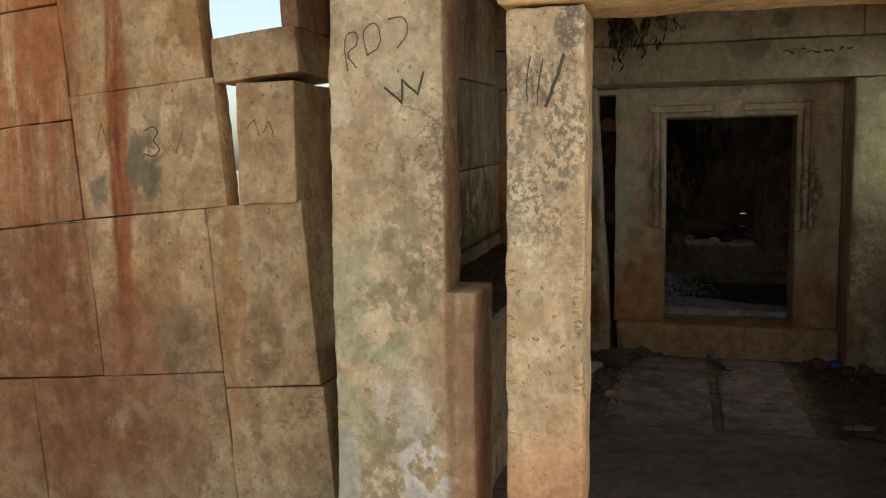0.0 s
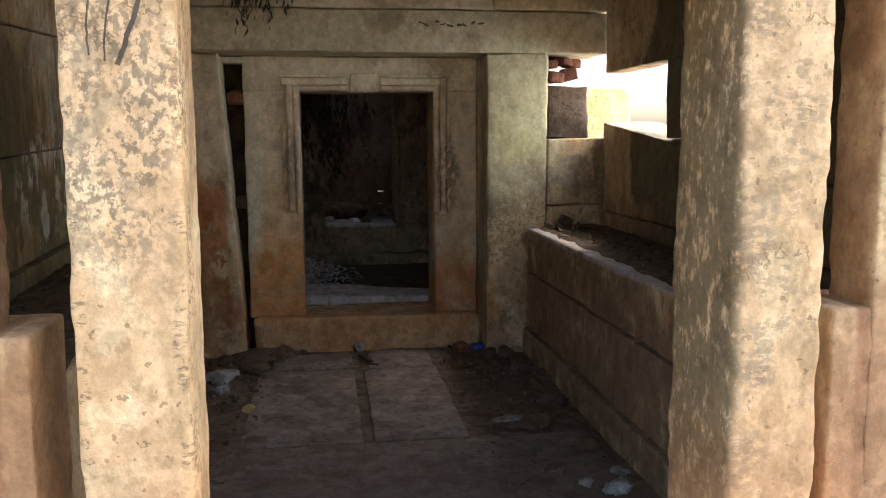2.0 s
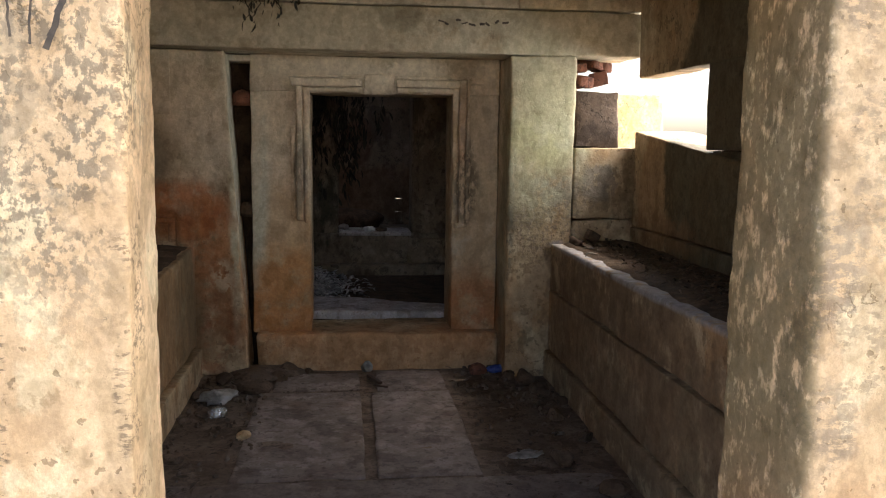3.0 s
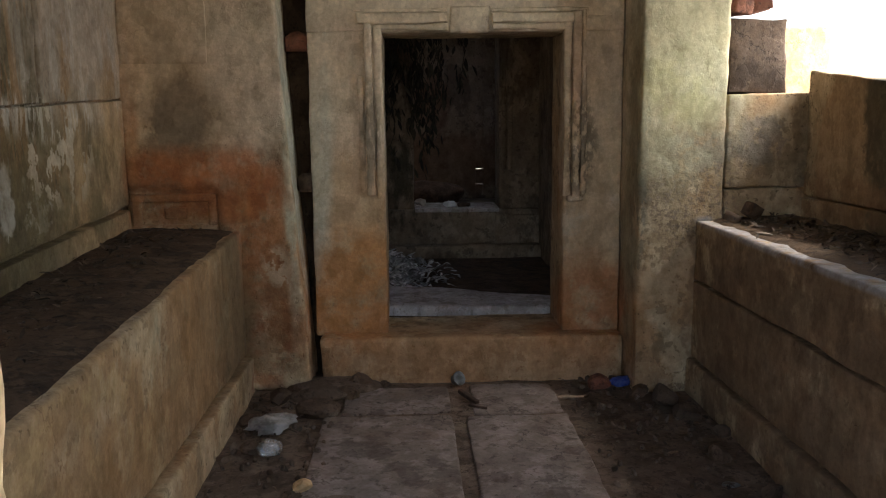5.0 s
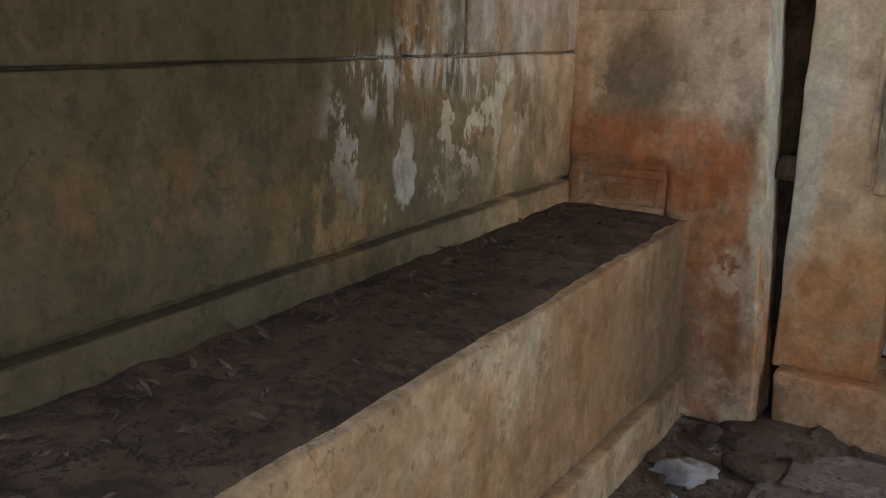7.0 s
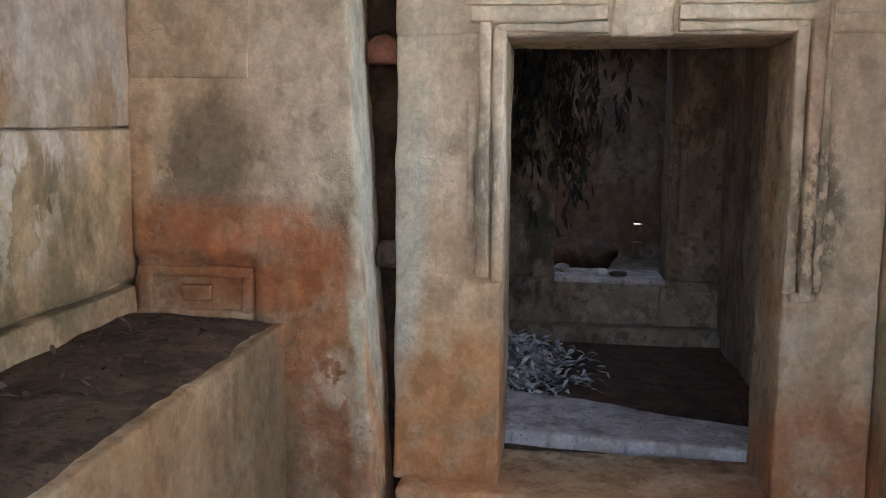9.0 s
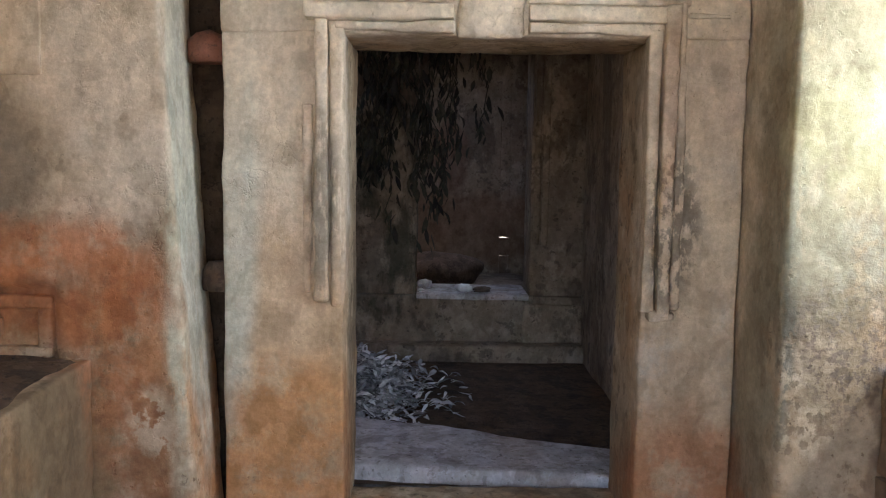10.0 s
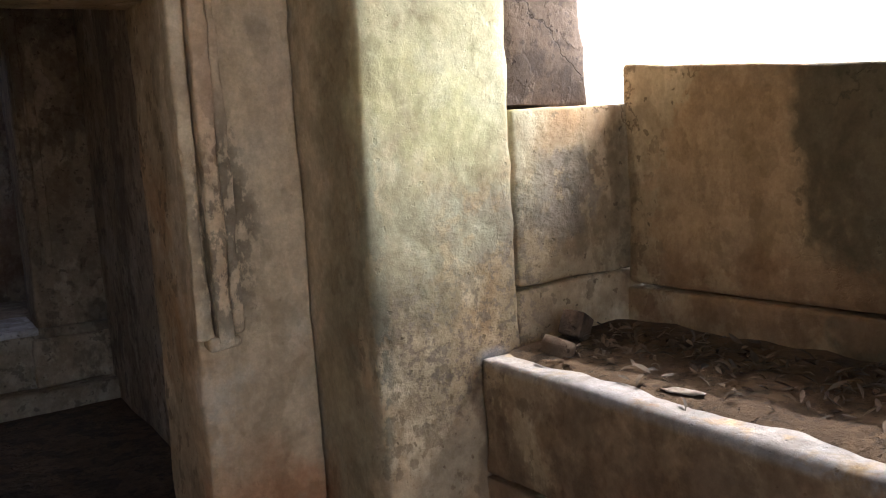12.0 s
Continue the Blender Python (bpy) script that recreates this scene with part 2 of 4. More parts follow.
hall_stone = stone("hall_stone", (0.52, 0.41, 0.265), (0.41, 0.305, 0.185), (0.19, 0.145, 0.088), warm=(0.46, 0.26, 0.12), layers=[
    # dark olive lichen on the left wall, deepened to offset excess window light
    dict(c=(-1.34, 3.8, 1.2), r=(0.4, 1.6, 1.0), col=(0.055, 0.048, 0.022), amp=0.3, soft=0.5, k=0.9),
    dict(c=(-1.34, 4.75, 1.25), r=(0.2, 0.45, 0.33), tex=(5, (1, 1, 0.6), 0.54, 0.58), col=LIME, amp=0.08, k=0.55),
    dict(c=(-1.34, 3.65, 1.12), r=(0.2, 0.45, 0.10), tex=(7, None, 0.45, 0.56), col=(0.20, 0.12, 0.055), amp=0.1, soft=0.4, k=0.5),
    dict(c=(-1.34, 4.3, 1.0), r=(0.2, 0.25, 0.14), tex=(7, (1, 1, 0.5), 0.46, 0.56), col=(0.28, 0.18, 0.08), amp=0.1, soft=0.4, k=0.6),
    dict(c=(-1.34, 4.62, 1.12), r=(0.2, 0.06, 0.13), tex=(11, (1, 1, 0.6), 0.42, 0.47), col=LIME, amp=0.06, scale=9, soft=0.15, k=0.5),
    dict(c=(-1.34, 4.88, 1.06), r=(0.2, 0.13, 0.07), tex=(10, None, 0.45, 0.5), col=LIME, amp=0.09, scale=8, soft=0.15, k=0.5),
    dict(c=(-1.34, 4.62, 1.38), r=(0.2, 0.30, 0.12), tex=(16, (1, 1, 0.25), 0.5, 0.56), col=LIME, amp=0.03, soft=0.3, k=0.5),
    dict(c=(-1.34, 5.1, 2.0), r=(0.2, 0.8, 0.55), tex=(5, (1, 1, 0.2), 0.5, 0.6), col=LIME, amp=0.1, k=0.35),
    dict(c=(-1.34, 5.5, 1.3), r=(0.2, 0.4, 0.8), col=(0.46, 0.30, 0.15), amp=0.2, soft=0.5, k=0.6),
    dict(c=(-1.0, 5.95, 1.13), r=(0.45, 0.5, 0.17), tex=(5, None, 0.3, 0.55), col=(0.28, 0.09, 0.035), amp=0.14, scale=7, soft=0.5, k=0.6),
    dict(c=(-0.72, 5.95, 0.75), r=(0.17, 0.4, 0.48), tex=(6, None, 0.34, 0.52), col=(0.30, 0.10, 0.038), amp=0.16, scale=6, soft=0.5, k=0.6),
    dict(c=(-0.72, 5.95, 0.35), r=(0.25, 0.4, 0.35), tex=(4, None, 0.42, 0.6), col=(0.30, 0.10, 0.04), amp=0.1, k=0.7),
    dict(c=(-1.05, 5.95, 1.5), r=(0.14, 0.3, 0.3), col=(0.24, 0.18, 0.10), amp=0.09, soft=0.3, k=0.7),
    dict(c=(-0.28, 6.1, 0.45), r=(0.32, 0.4, 0.35), tex=(3, None, 0.35, 0.6), col=(0.46, 0.20, 0.07), amp=0.12, soft=0.4, k=0.8),
    dict(c=(1.0, 6.1, 0.3), r=(0.3, 0.4, 0.22), tex=(3, None, 0.35, 0.6), col=(0.44, 0.20, 0.08), amp=0.1, soft=0.4, k=0.7),
    dict(c=(0.5, 6.0, 0.1), r=(0.9, 0.4, 0.2), col=(0.40, 0.19, 0.08), amp=0.1, soft=0.4, k=0.6),
    # beam: pale greenish plaster, lightened further to make up for missing light
    dict(c=(0.4, 5.9, 2.2), r=(2.2, 0.5, 0.34), tex=(2.5, None, 0.3, 0.5), col=(0.60, 0.56, 0.43), amp=0.15, soft=0.3, k=0.7),
    # greenish blot near the corner, darkened further against excess light
    dict(c=(-0.79, 5.6, 0.45), r=(0.12, 0.5, 0.45), tex=(3, None, 0.35, 0.6), col=(0.16, 0.14, 0.085), amp=0.15, soft=0.4, k=0.7),
    dict(c=(0.05, 6.1, 1.6), r=(0.9, 0.2, 0.5), tex=(3.5, None, 0.42, 0.56), col=(0.56, 0.50, 0.41), amp=0.15, soft=0.4, k=0.6),
    dict(c=(-0.12, 6.1, 1.25), r=(0.055, 0.1, 0.45), tex=(8, (1, 1, 0.25), 0.45, 0.52), col=SOOT, amp=0.03, k=0.75),
    dict(c=(0.9, 6.1, 1.1), r=(0.05, 0.1, 0.35), tex=(14, None, 0.48, 0.56), col=SOOT, amp=0.03, k=0.7),
    dict(c=(0.6, 6.1, 1.98), r=(0.5, 0.3, 0.1), tex=(6, None, 0.45, 0.52), col=(0.20, 0.18, 0.12), amp=0.05, k=0.8),
    dict(c=(0.5, 5.76, 2.3), r=(0.14, 0.3, 0.1), col=(0.17, 0.155, 0.11), amp=0.06, scale=8, k=0.8),
    dict(c=(0.72, 5.7, 2.49), r=(0.06, 0.3, 0.06), col=SOOT, amp=0.04, scale=9, k=0.9),
    dict(c=(1.4, 5.76, 1.75), r=(0.3, 0.15, 0.42), tex=(4, None, 0.35, 0.55), col=(0.46, 0.44, 0.27), amp=0.15, soft=0.5, k=0.5),
    dict(c=(1.55, 5.76, 1.17), r=(0.3, 0.2, 0.14), tex=(7, None, 0.5, 0.56), col=(0.25, 0.21, 0.165), amp=0.1, k=0.5),
    dict(c=(2.03, 5.35, 1.2), r=(0.2, 0.3, 0.4), col=(0.36, 0.235, 0.13), amp=0.16, scale=8, soft=0.08, k=0.85),
    # dark olive part of the right slab, deepened in place of shade
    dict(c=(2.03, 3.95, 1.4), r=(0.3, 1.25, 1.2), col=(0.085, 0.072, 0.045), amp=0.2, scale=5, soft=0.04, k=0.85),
    dict(c=(1.45, 4.6, 0.6), r=(0.3, 1.2, 0.3), tex=(3, None, 0.4, 0.6), col=(0.40, 0.22, 0.11), amp=0.15, soft=0.5, k=0.6),
    dict(c=(-0.79, 5.0, 0.6), r=(0.2, 0.8, 0.2), tex=(6, (1, 1, 0.5), 0.5, 0.6), col=(0.33, 0.32, 0.22), amp=0.1, k=0.7),
    dict(c=(-0.79, 3.6, 0.45), r=(0.2, 0.9, 0.35), tex=(4, None, 0.4, 0.6), col=(0.50, 0.36, 0.18), amp=0.15, k=0.7),
    # jambs and lintel: pale stone, lightened further to replace missing light
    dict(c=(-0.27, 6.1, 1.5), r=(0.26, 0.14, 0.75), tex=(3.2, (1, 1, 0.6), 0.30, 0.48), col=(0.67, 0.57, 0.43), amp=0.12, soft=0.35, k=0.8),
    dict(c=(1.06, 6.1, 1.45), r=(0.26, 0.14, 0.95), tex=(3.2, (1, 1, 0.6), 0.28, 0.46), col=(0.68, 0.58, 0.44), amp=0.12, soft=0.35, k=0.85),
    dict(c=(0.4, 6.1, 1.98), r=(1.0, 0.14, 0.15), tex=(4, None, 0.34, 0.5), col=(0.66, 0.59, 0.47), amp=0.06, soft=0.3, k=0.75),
    dict(c=(-0.27, 6.1, 0.95), r=(0.3, 0.14, 0.42), tex=(4, (1, 1, 0.7), 0.36, 0.54), col=(0.60, 0.38, 0.19), amp=0.14, scale=5, soft=0.5, k=0.6),
    dict(c=(1.06, 6.1, 0.85), r=(0.3, 0.14, 0.5), tex=(4, (1, 1, 0.7), 0.36, 0.54), col=(0.62, 0.41, 0.22), amp=0.14, scale=5, soft=0.5, k=0.6),
    dict(c=(-0.27, 6.1, 0.52), r=(0.3, 0.14, 0.30), tex=(5, None, 0.36, 0.54), col=(0.52, 0.24, 0.085), amp=0.14, scale=6, soft=0.4, k=0.8),
    dict(c=(1.06, 6.1, 0.42), r=(0.3, 0.14, 0.22), tex=(5, None, 0.36, 0.54), col=(0.46, 0.19, 0.08), amp=0.12, scale=6, soft=0.4, k=0.75),
    # the pilaster's lit edge, painted as a pale greenish strip
    dict(c=(-0.535, 5.9, 1.35), r=(0.045, 0.06, 0.9), tex=(6, (1, 1, 0.3), 0.40, 0.55), col=(0.54, 0.56, 0.42), amp=0.02, soft=0.4, k=0.65),
    dict(c=(-0.70, 5.9, 1.72), r=(0.2, 0.1, 0.36), tex=(7, (1, 1, 0.5), 0.34, 0.56), col=(0.24, 0.20, 0.145), amp=0.12, scale=6, soft=0.5, k=0.75),
    dict(c=(-1.11, 5.92, 1.42), r=(0.13, 0.1, 0.22), tex=(6, (1, 1, 0.6), 0.44, 0.52), col=(0.16, 0.125, 0.08), amp=0.1, scale=8, soft=0.25, k=0.8),
    dict(c=(-1.17, 5.92, 1.8), r=(0.06, 0.1, 0.2), tex=(8, (1, 1, 0.5), 0.42, 0.5), col=(0.17, 0.14, 0.09), amp=0.06, scale=8, soft=0.25, k=0.8),
    dict(c=(-1.32, 5.9, 1.6), r=(0.05, 0.06, 0.75), tex=(12, (1, 1, 0.3), 0.36, 0.5), col=(0.42, 0.19, 0.075), amp=0.03, soft=0.4, k=0.8),
    dict(c=(-1.12, 5.88, 0.97), r=(0.26, 0.1, 0.12), tex=(9, None, 0.36, 0.52), col=(0.36, 0.15, 0.06), amp=0.08, scale=9, soft=0.4, k=0.75),
    dict(c=(-0.82, 5.9, 1.05), r=(0.30, 0.1, 0.14), tex=(6, None, 0.30, 0.5), col=(0.36, 0.125, 0.045), amp=0.12, scale=8, soft=0.4, k=0.6),
    dict(c=(-1.34, 5.2, 1.75), r=(0.1, 0.8, 0.6), tex=(9, (1, 1, 0.12), 0.50, 0.57), col=(0.48, 0.26, 0.11), amp=0.1, soft=0.4, k=0.4),
    dict(c=(-1.34, 5.5, 1.65), r=(0.1, 0.5, 0.22), tex=(7, (1, 1, 0.35), 0.50, 0.55), col=(0.66, 0.64, 0.60), amp=0.08, scale=7, soft=0.2, k=0.5),
    # lower far part: dark streaks, painted darker against excess light
    dict(c=(-1.34, 5.2, 1.13), r=(0.1, 0.75, 0.30), tex=(5, (1, 1, 0.6), 0.36, 0.52), col=(0.17, 0.135, 0.07), amp=0.16, scale=6, soft=0.4, k=0.8),
    dict(c=(1.46, 5.76, 1.02), r=(0.25, 0.1, 0.28), tex=(38, None, 0.50, 0.56), col=(0.22, 0.17, 0.13), amp=0.1, soft=0.35, k=0.75),
    dict(c=(1.53, 5.76, 1.22), r=(0.13, 0.1, 0.10), tex=(12, None, 0.40, 0.46), col=(0.25, 0.21, 0.165), amp=0.07, scale=9, soft=0.12, k=0.75),
    dict(c=(1.80, 5.77, 1.28), r=(0.14, 0.1, 0.12), tex=(9, None, 0.42, 0.48), col=(0.25, 0.21, 0.165), amp=0.07, scale=9, soft=0.12, k=0.75),
    dict(c=(1.215, 5.77, 1.3), r=(0.03, 0.05, 0.6), tex=(16, (1, 1, 0.5), 0.46, 0.52), col=(0.19, 0.175, 0.13), amp=0.02, soft=0.3, k=0.8),
    dict(c=(1.20, 5.95, 1.2), r=(0.04, 0.17, 1.1), tex=(4, None, 0.30, 0.5), col=(0.34, 0.31, 0.21), amp=0.05, soft=0.3, k=0.7),
    # right bench front: its shade painted in as dark brown
    dict(c=(1.48, 4.4, 0.45), r=(0.04, 1.9, 0.55), tex=(2.5, None, 0.25, 0.5), col=(0.21, 0.135, 0.08), amp=0.1, soft=0.2, k=0.8),
    dict(c=(-0.79, 4.9, 0.5), r=(0.06, 1.5, 0.45), tex=(3, (1, 1, 0.7), 0.30, 0.55), col=(0.30, 0.165, 0.07), amp=0.15, soft=0.35, k=0.75),
    # far end of the left bench front painted darker against excess window light
    dict(c=(-0.79, 5.7, 0.55), r=(0.06, 0.4, 0.45), tex=(4, (1, 1, 0.7), 0.32, 0.5), col=(0.17, 0.125, 0.07), amp=0.12, soft=0.35, k=0.75),
    dict(c=(1.50, 4.6, 0.7), r=(0.05, 1.4, 0.2), tex=(6, None, 0.46, 0.54), col=(0.19, 0.13, 0.08), amp=0.1, soft=0.3, k=0.7),
    # cool pale strip painted along the bench edge where window light lands
    dict(c=(1.53, 4.2, 0.88), r=(0.075, 1.9, 0.03), tex=(9, None, 0.30, 0.5), col=(0.36, 0.36, 0.38), amp=0.012, soft=0.3, k=0.8),
    # upper left wall: lime tones, lightened where the light falls short
    dict(c=(-1.34, 5.45, 1.85), r=(0.1, 0.62, 0.40), tex=(3, (1, 1, 0.4), 0.32, 0.56), col=(0.62, 0.54, 0.45), amp=0.12, soft=0.5, k=0.75),
    dict(c=(-1.34, 5.62, 1.32), r=(0.1, 0.35, 0.26), tex=(4, (1, 1, 0.4), 0.36, 0.56), col=(0.60, 0.42, 0.24), amp=0.12, soft=0.5, k=0.7),
    dict(c=(-1.34, 5.12, 1.3), r=(0.1, 0.35, 0.22), tex=(6, (1, 1, 0.7), 0.52, 0.55), col=(0.58, 0.50, 0.38), amp=0.1, scale=7, soft=0.3, k=0.75),
    dict(c=(-1.34, 5.05, 1.42), r=(0.1, 0.5, 0.08), tex=(18, (1, 1, 0.2), 0.50, 0.56), col=(0.64, 0.60, 0.52), amp=0.04, soft=0.4, k=0.55),
    # upper panel and pilaster lightened in colour in place of missing light
    dict(c=(-1.15, 5.9, 1.8), r=(0.26, 0.1, 0.45), tex=(4, (1, 1, 0.5), 0.34, 0.56), col=(0.64, 0.49, 0.32), amp=0.12, soft=0.5, k=0.75),
    dict(c=(-0.68, 5.9, 1.75), r=(0.26, 0.1, 0.5), tex=(5, (1, 1, 0.6), 0.32, 0.56), col=(0.66, 0.55, 0.41), amp=0.12, soft=0.5, k=0.85),
    dict(c=(-1.05, 5.9, 1.42), r=(0.15, 0.1, 0.2), tex=(5, (1, 1, 0.5), 0.38, 0.48), col=(0.20, 0.15, 0.10), amp=0.1, scale=7, soft=0.3, k=0.75),
    dict(c=(-1.02, 5.9, 1.15), r=(0.36, 0.1, 0.11), tex=(7, None, 0.34, 0.54), col=(0.46, 0.155, 0.05), amp=0.1, scale=6, soft=0.5, k=0.6),
    dict(c=(-0.72, 5.9, 0.88), r=(0.12, 0.1, 0.36), tex=(7, None, 0.36, 0.54), col=(0.46, 0.165, 0.055), amp=0.1, scale=6, soft=0.5, k=0.5),
    dict(c=(-0.62, 5.9, 0.52), r=(0.08, 0.1, 0.3), tex=(5, None, 0.40, 0.52), col=(0.26, 0.12, 0.05), amp=0.1, scale=6, soft=0.4, k=0.75),
    dict(c=(-0.60, 5.9, 0.66), r=(0.08, 0.1, 0.11), tex=(8, None, 0.46, 0.52), col=(0.56, 0.44, 0.30), amp=0.08, scale=8, soft=0.3, k=0.7),
    # window light on the pilaster's side face, painted pale green
    dict(c=(-0.52, 6.06, 1.4), r=(0.2, 0.13, 0.95), tex=(4, (1, 1, 0.3), 0.30, 0.52), col=(0.58, 0.62, 0.52), amp=0.02, soft=0.15, k=0.6),
    dict(c=(1.4, 5.76, 1.65), r=(0.3, 0.06, 0.55), tex=(3, None, 0.25, 0.5), col=(0.66, 0.62, 0.40), amp=0.12, soft=0.45, k=0.75),
    dict(c=(1.40, 5.76, 1.5), r=(0.2, 0.06, 0.18), tex=(4, None, 0.36, 0.55), col=(0.52, 0.46, 0.21), amp=0.12, soft=0.5, k=0.6),
    # beam's paleness raised again, standing in for light from above
    dict(c=(0.4, 5.9, 2.22), r=(1.9, 0.22, 0.5), tex=(3, (0.6, 1, 1), 0.30, 0.55), col=(0.66, 0.60, 0.44), amp=0.1, soft=0.3, k=0.55),
    dict(c=(2.03, 5.45, 1.2), r=(0.1, 0.25, 0.4), patch=(11, 0.46, 0.50), col=(0.43, 0.29, 0.17), amp=0.10, scale=9, soft=0.12, k=0.7),
    dict(c=(2.03, 5.3, 1.0), r=(0.1, 0.6, 0.12), patch=(7, 0.40, 0.5), col=(0.26, 0.15, 0.08), amp=0.08, scale=7, soft=0.3, k=0.7),
    # jambs and lintel lightened once more in place of light they lack
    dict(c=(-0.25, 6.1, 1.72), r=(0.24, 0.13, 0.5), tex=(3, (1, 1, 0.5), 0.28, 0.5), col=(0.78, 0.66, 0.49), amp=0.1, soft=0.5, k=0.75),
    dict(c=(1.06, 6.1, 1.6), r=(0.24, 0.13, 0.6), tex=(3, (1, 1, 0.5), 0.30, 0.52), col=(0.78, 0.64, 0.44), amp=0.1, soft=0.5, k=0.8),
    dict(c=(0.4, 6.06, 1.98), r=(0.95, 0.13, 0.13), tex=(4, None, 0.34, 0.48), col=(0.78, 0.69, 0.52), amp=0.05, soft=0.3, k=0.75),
    dict(c=(0.98, 6.04, 1.25), r=(0.09, 0.13, 0.3), tex=(24, (1, 1, 0.6), 0.44, 0.52), col=(0.20, 0.17, 0.13), amp=0.05, scale=8, soft=0.4, k=0.75),
    dict(c=(-0.13, 6.06, 1.3), r=(0.05, 0.13, 0.28), tex=(14, (1, 1, 0.3), 0.40, 0.5), col=(0.22, 0.19, 0.14), amp=0.04, scale=8, soft=0.4, k=0.75),
    dict(c=(0.94, 6.04, 1.62), r=(0.03, 0.13, 0.3), tex=(8, (1, 1, 0.3), 0.36, 0.5), col=(0.44, 0.24, 0.14), amp=0.02, soft=0.4, k=0.3),
    dict(tex=(34, None, 0.69, 0.75), col=SOOT, k=0.6),
], bump=0.6, rugged=[((1.47, 5.76, 0.98), (0.27, 0.14, 0.32)), ((0.95, 6.08, 1.2), (0.13, 0.1, 0.3)), ((1.78, 5.77, 1.28), (0.16, 0.1, 0.2))])

# hall stone colours lowered, so the chamber's dimness is partly painted in
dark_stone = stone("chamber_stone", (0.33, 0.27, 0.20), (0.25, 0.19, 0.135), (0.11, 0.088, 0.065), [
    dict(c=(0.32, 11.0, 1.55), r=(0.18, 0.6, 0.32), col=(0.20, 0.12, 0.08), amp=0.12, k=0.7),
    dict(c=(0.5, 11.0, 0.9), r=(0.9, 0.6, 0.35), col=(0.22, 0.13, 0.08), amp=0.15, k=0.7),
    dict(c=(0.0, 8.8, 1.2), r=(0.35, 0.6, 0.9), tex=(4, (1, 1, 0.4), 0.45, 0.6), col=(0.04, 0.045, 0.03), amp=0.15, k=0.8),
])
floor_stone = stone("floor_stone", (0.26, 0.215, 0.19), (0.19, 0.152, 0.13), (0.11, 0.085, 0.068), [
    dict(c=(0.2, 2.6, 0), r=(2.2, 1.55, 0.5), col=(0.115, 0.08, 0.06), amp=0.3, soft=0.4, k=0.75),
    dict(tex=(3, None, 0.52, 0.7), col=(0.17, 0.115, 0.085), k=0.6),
], bump=0.5, mottle=3.0)
# paler copy of the floor stone; its lightness stands in for light on sills
pale_stone = stone("pale_stone", (0.50, 0.47, 0.46), (0.42, 0.39, 0.37), (0.26, 0.23, 0.21), bump=0.5, mottle=4.0)
# earth for the dirt layers; also painted shade for chamber floor and gap
soil_and_shade = stone("soil_and_shade", (0.105, 0.068, 0.040), (0.072, 0.046, 0.028), (0.035, 0.024, 0.016), bump=1.0, mottle=5.0)
earth = stone("earth", (0.17, 0.125, 0.092), (0.125, 0.09, 0.065), (0.06, 0.044, 0.032), bump=1.0, mottle=4.0)
sand = stone("sand", (0.46, 0.36, 0.25), (0.38, 0.28, 0.18), (0.25, 0.19, 0.12), bump=0.8, mottle=1.0)
rubble_stone = stone("rubble_stone", (0.13, 0.088, 0.06), (0.10, 0.066, 0.044), (0.06, 0.04, 0.028), bump=0.8, mottle=6.0)
red_stone = stone("red_stone", (0.26, 0.11, 0.07), (0.20, 0.09, 0.06), (0.09, 0.05, 0.04), bump=1.0, mottle=8.0)
charcoal = plain("charcoal", (0.06, 0.05, 0.04), (0.11, 0.09, 0.065), 0.9, 25)


# ---------------------------------------------------------------- building helpers
def linked(name, bm, material, parent=None, label="", smooth=True):
    data = bpy.data.meshes.new(name)
    bm.to_mesh(data)
    bm.free()
    data.materials.append(material)
    if smooth:
        data.polygons.foreach_set("use_smooth", [True] * len(data.polygons))
    ob = new(name, data)
    if parent:
        ob.parent = parent
        ob.matrix_parent_inverse = parent.matrix_world.inverted()
    if label:
        ob["label"] = label
    return ob


def part(name, bm, material, parent, label=""):
    return linked(name, bm, material, parent, label)


def thing(name, place, label, category, group="", kind=""):
    ob = new(name)
    ob.empty_display_size = 0.1
    ob.matrix_world = pose(*place)
    bpy.context.view_layer.update()
    return tagged(ob, label, category, group, kind)


def stops(a, b, seg, r):
    """Places along an edge: close together at the rounded ends, then even."""
    n = max(1, round((b - a - 2 * r) / seg))
    inner = [a + r + (b - a - 2 * r) * i / n for i in range(n + 1)]
    return [a, a + r * 0.35] + inner + [b - r * 0.35, b]


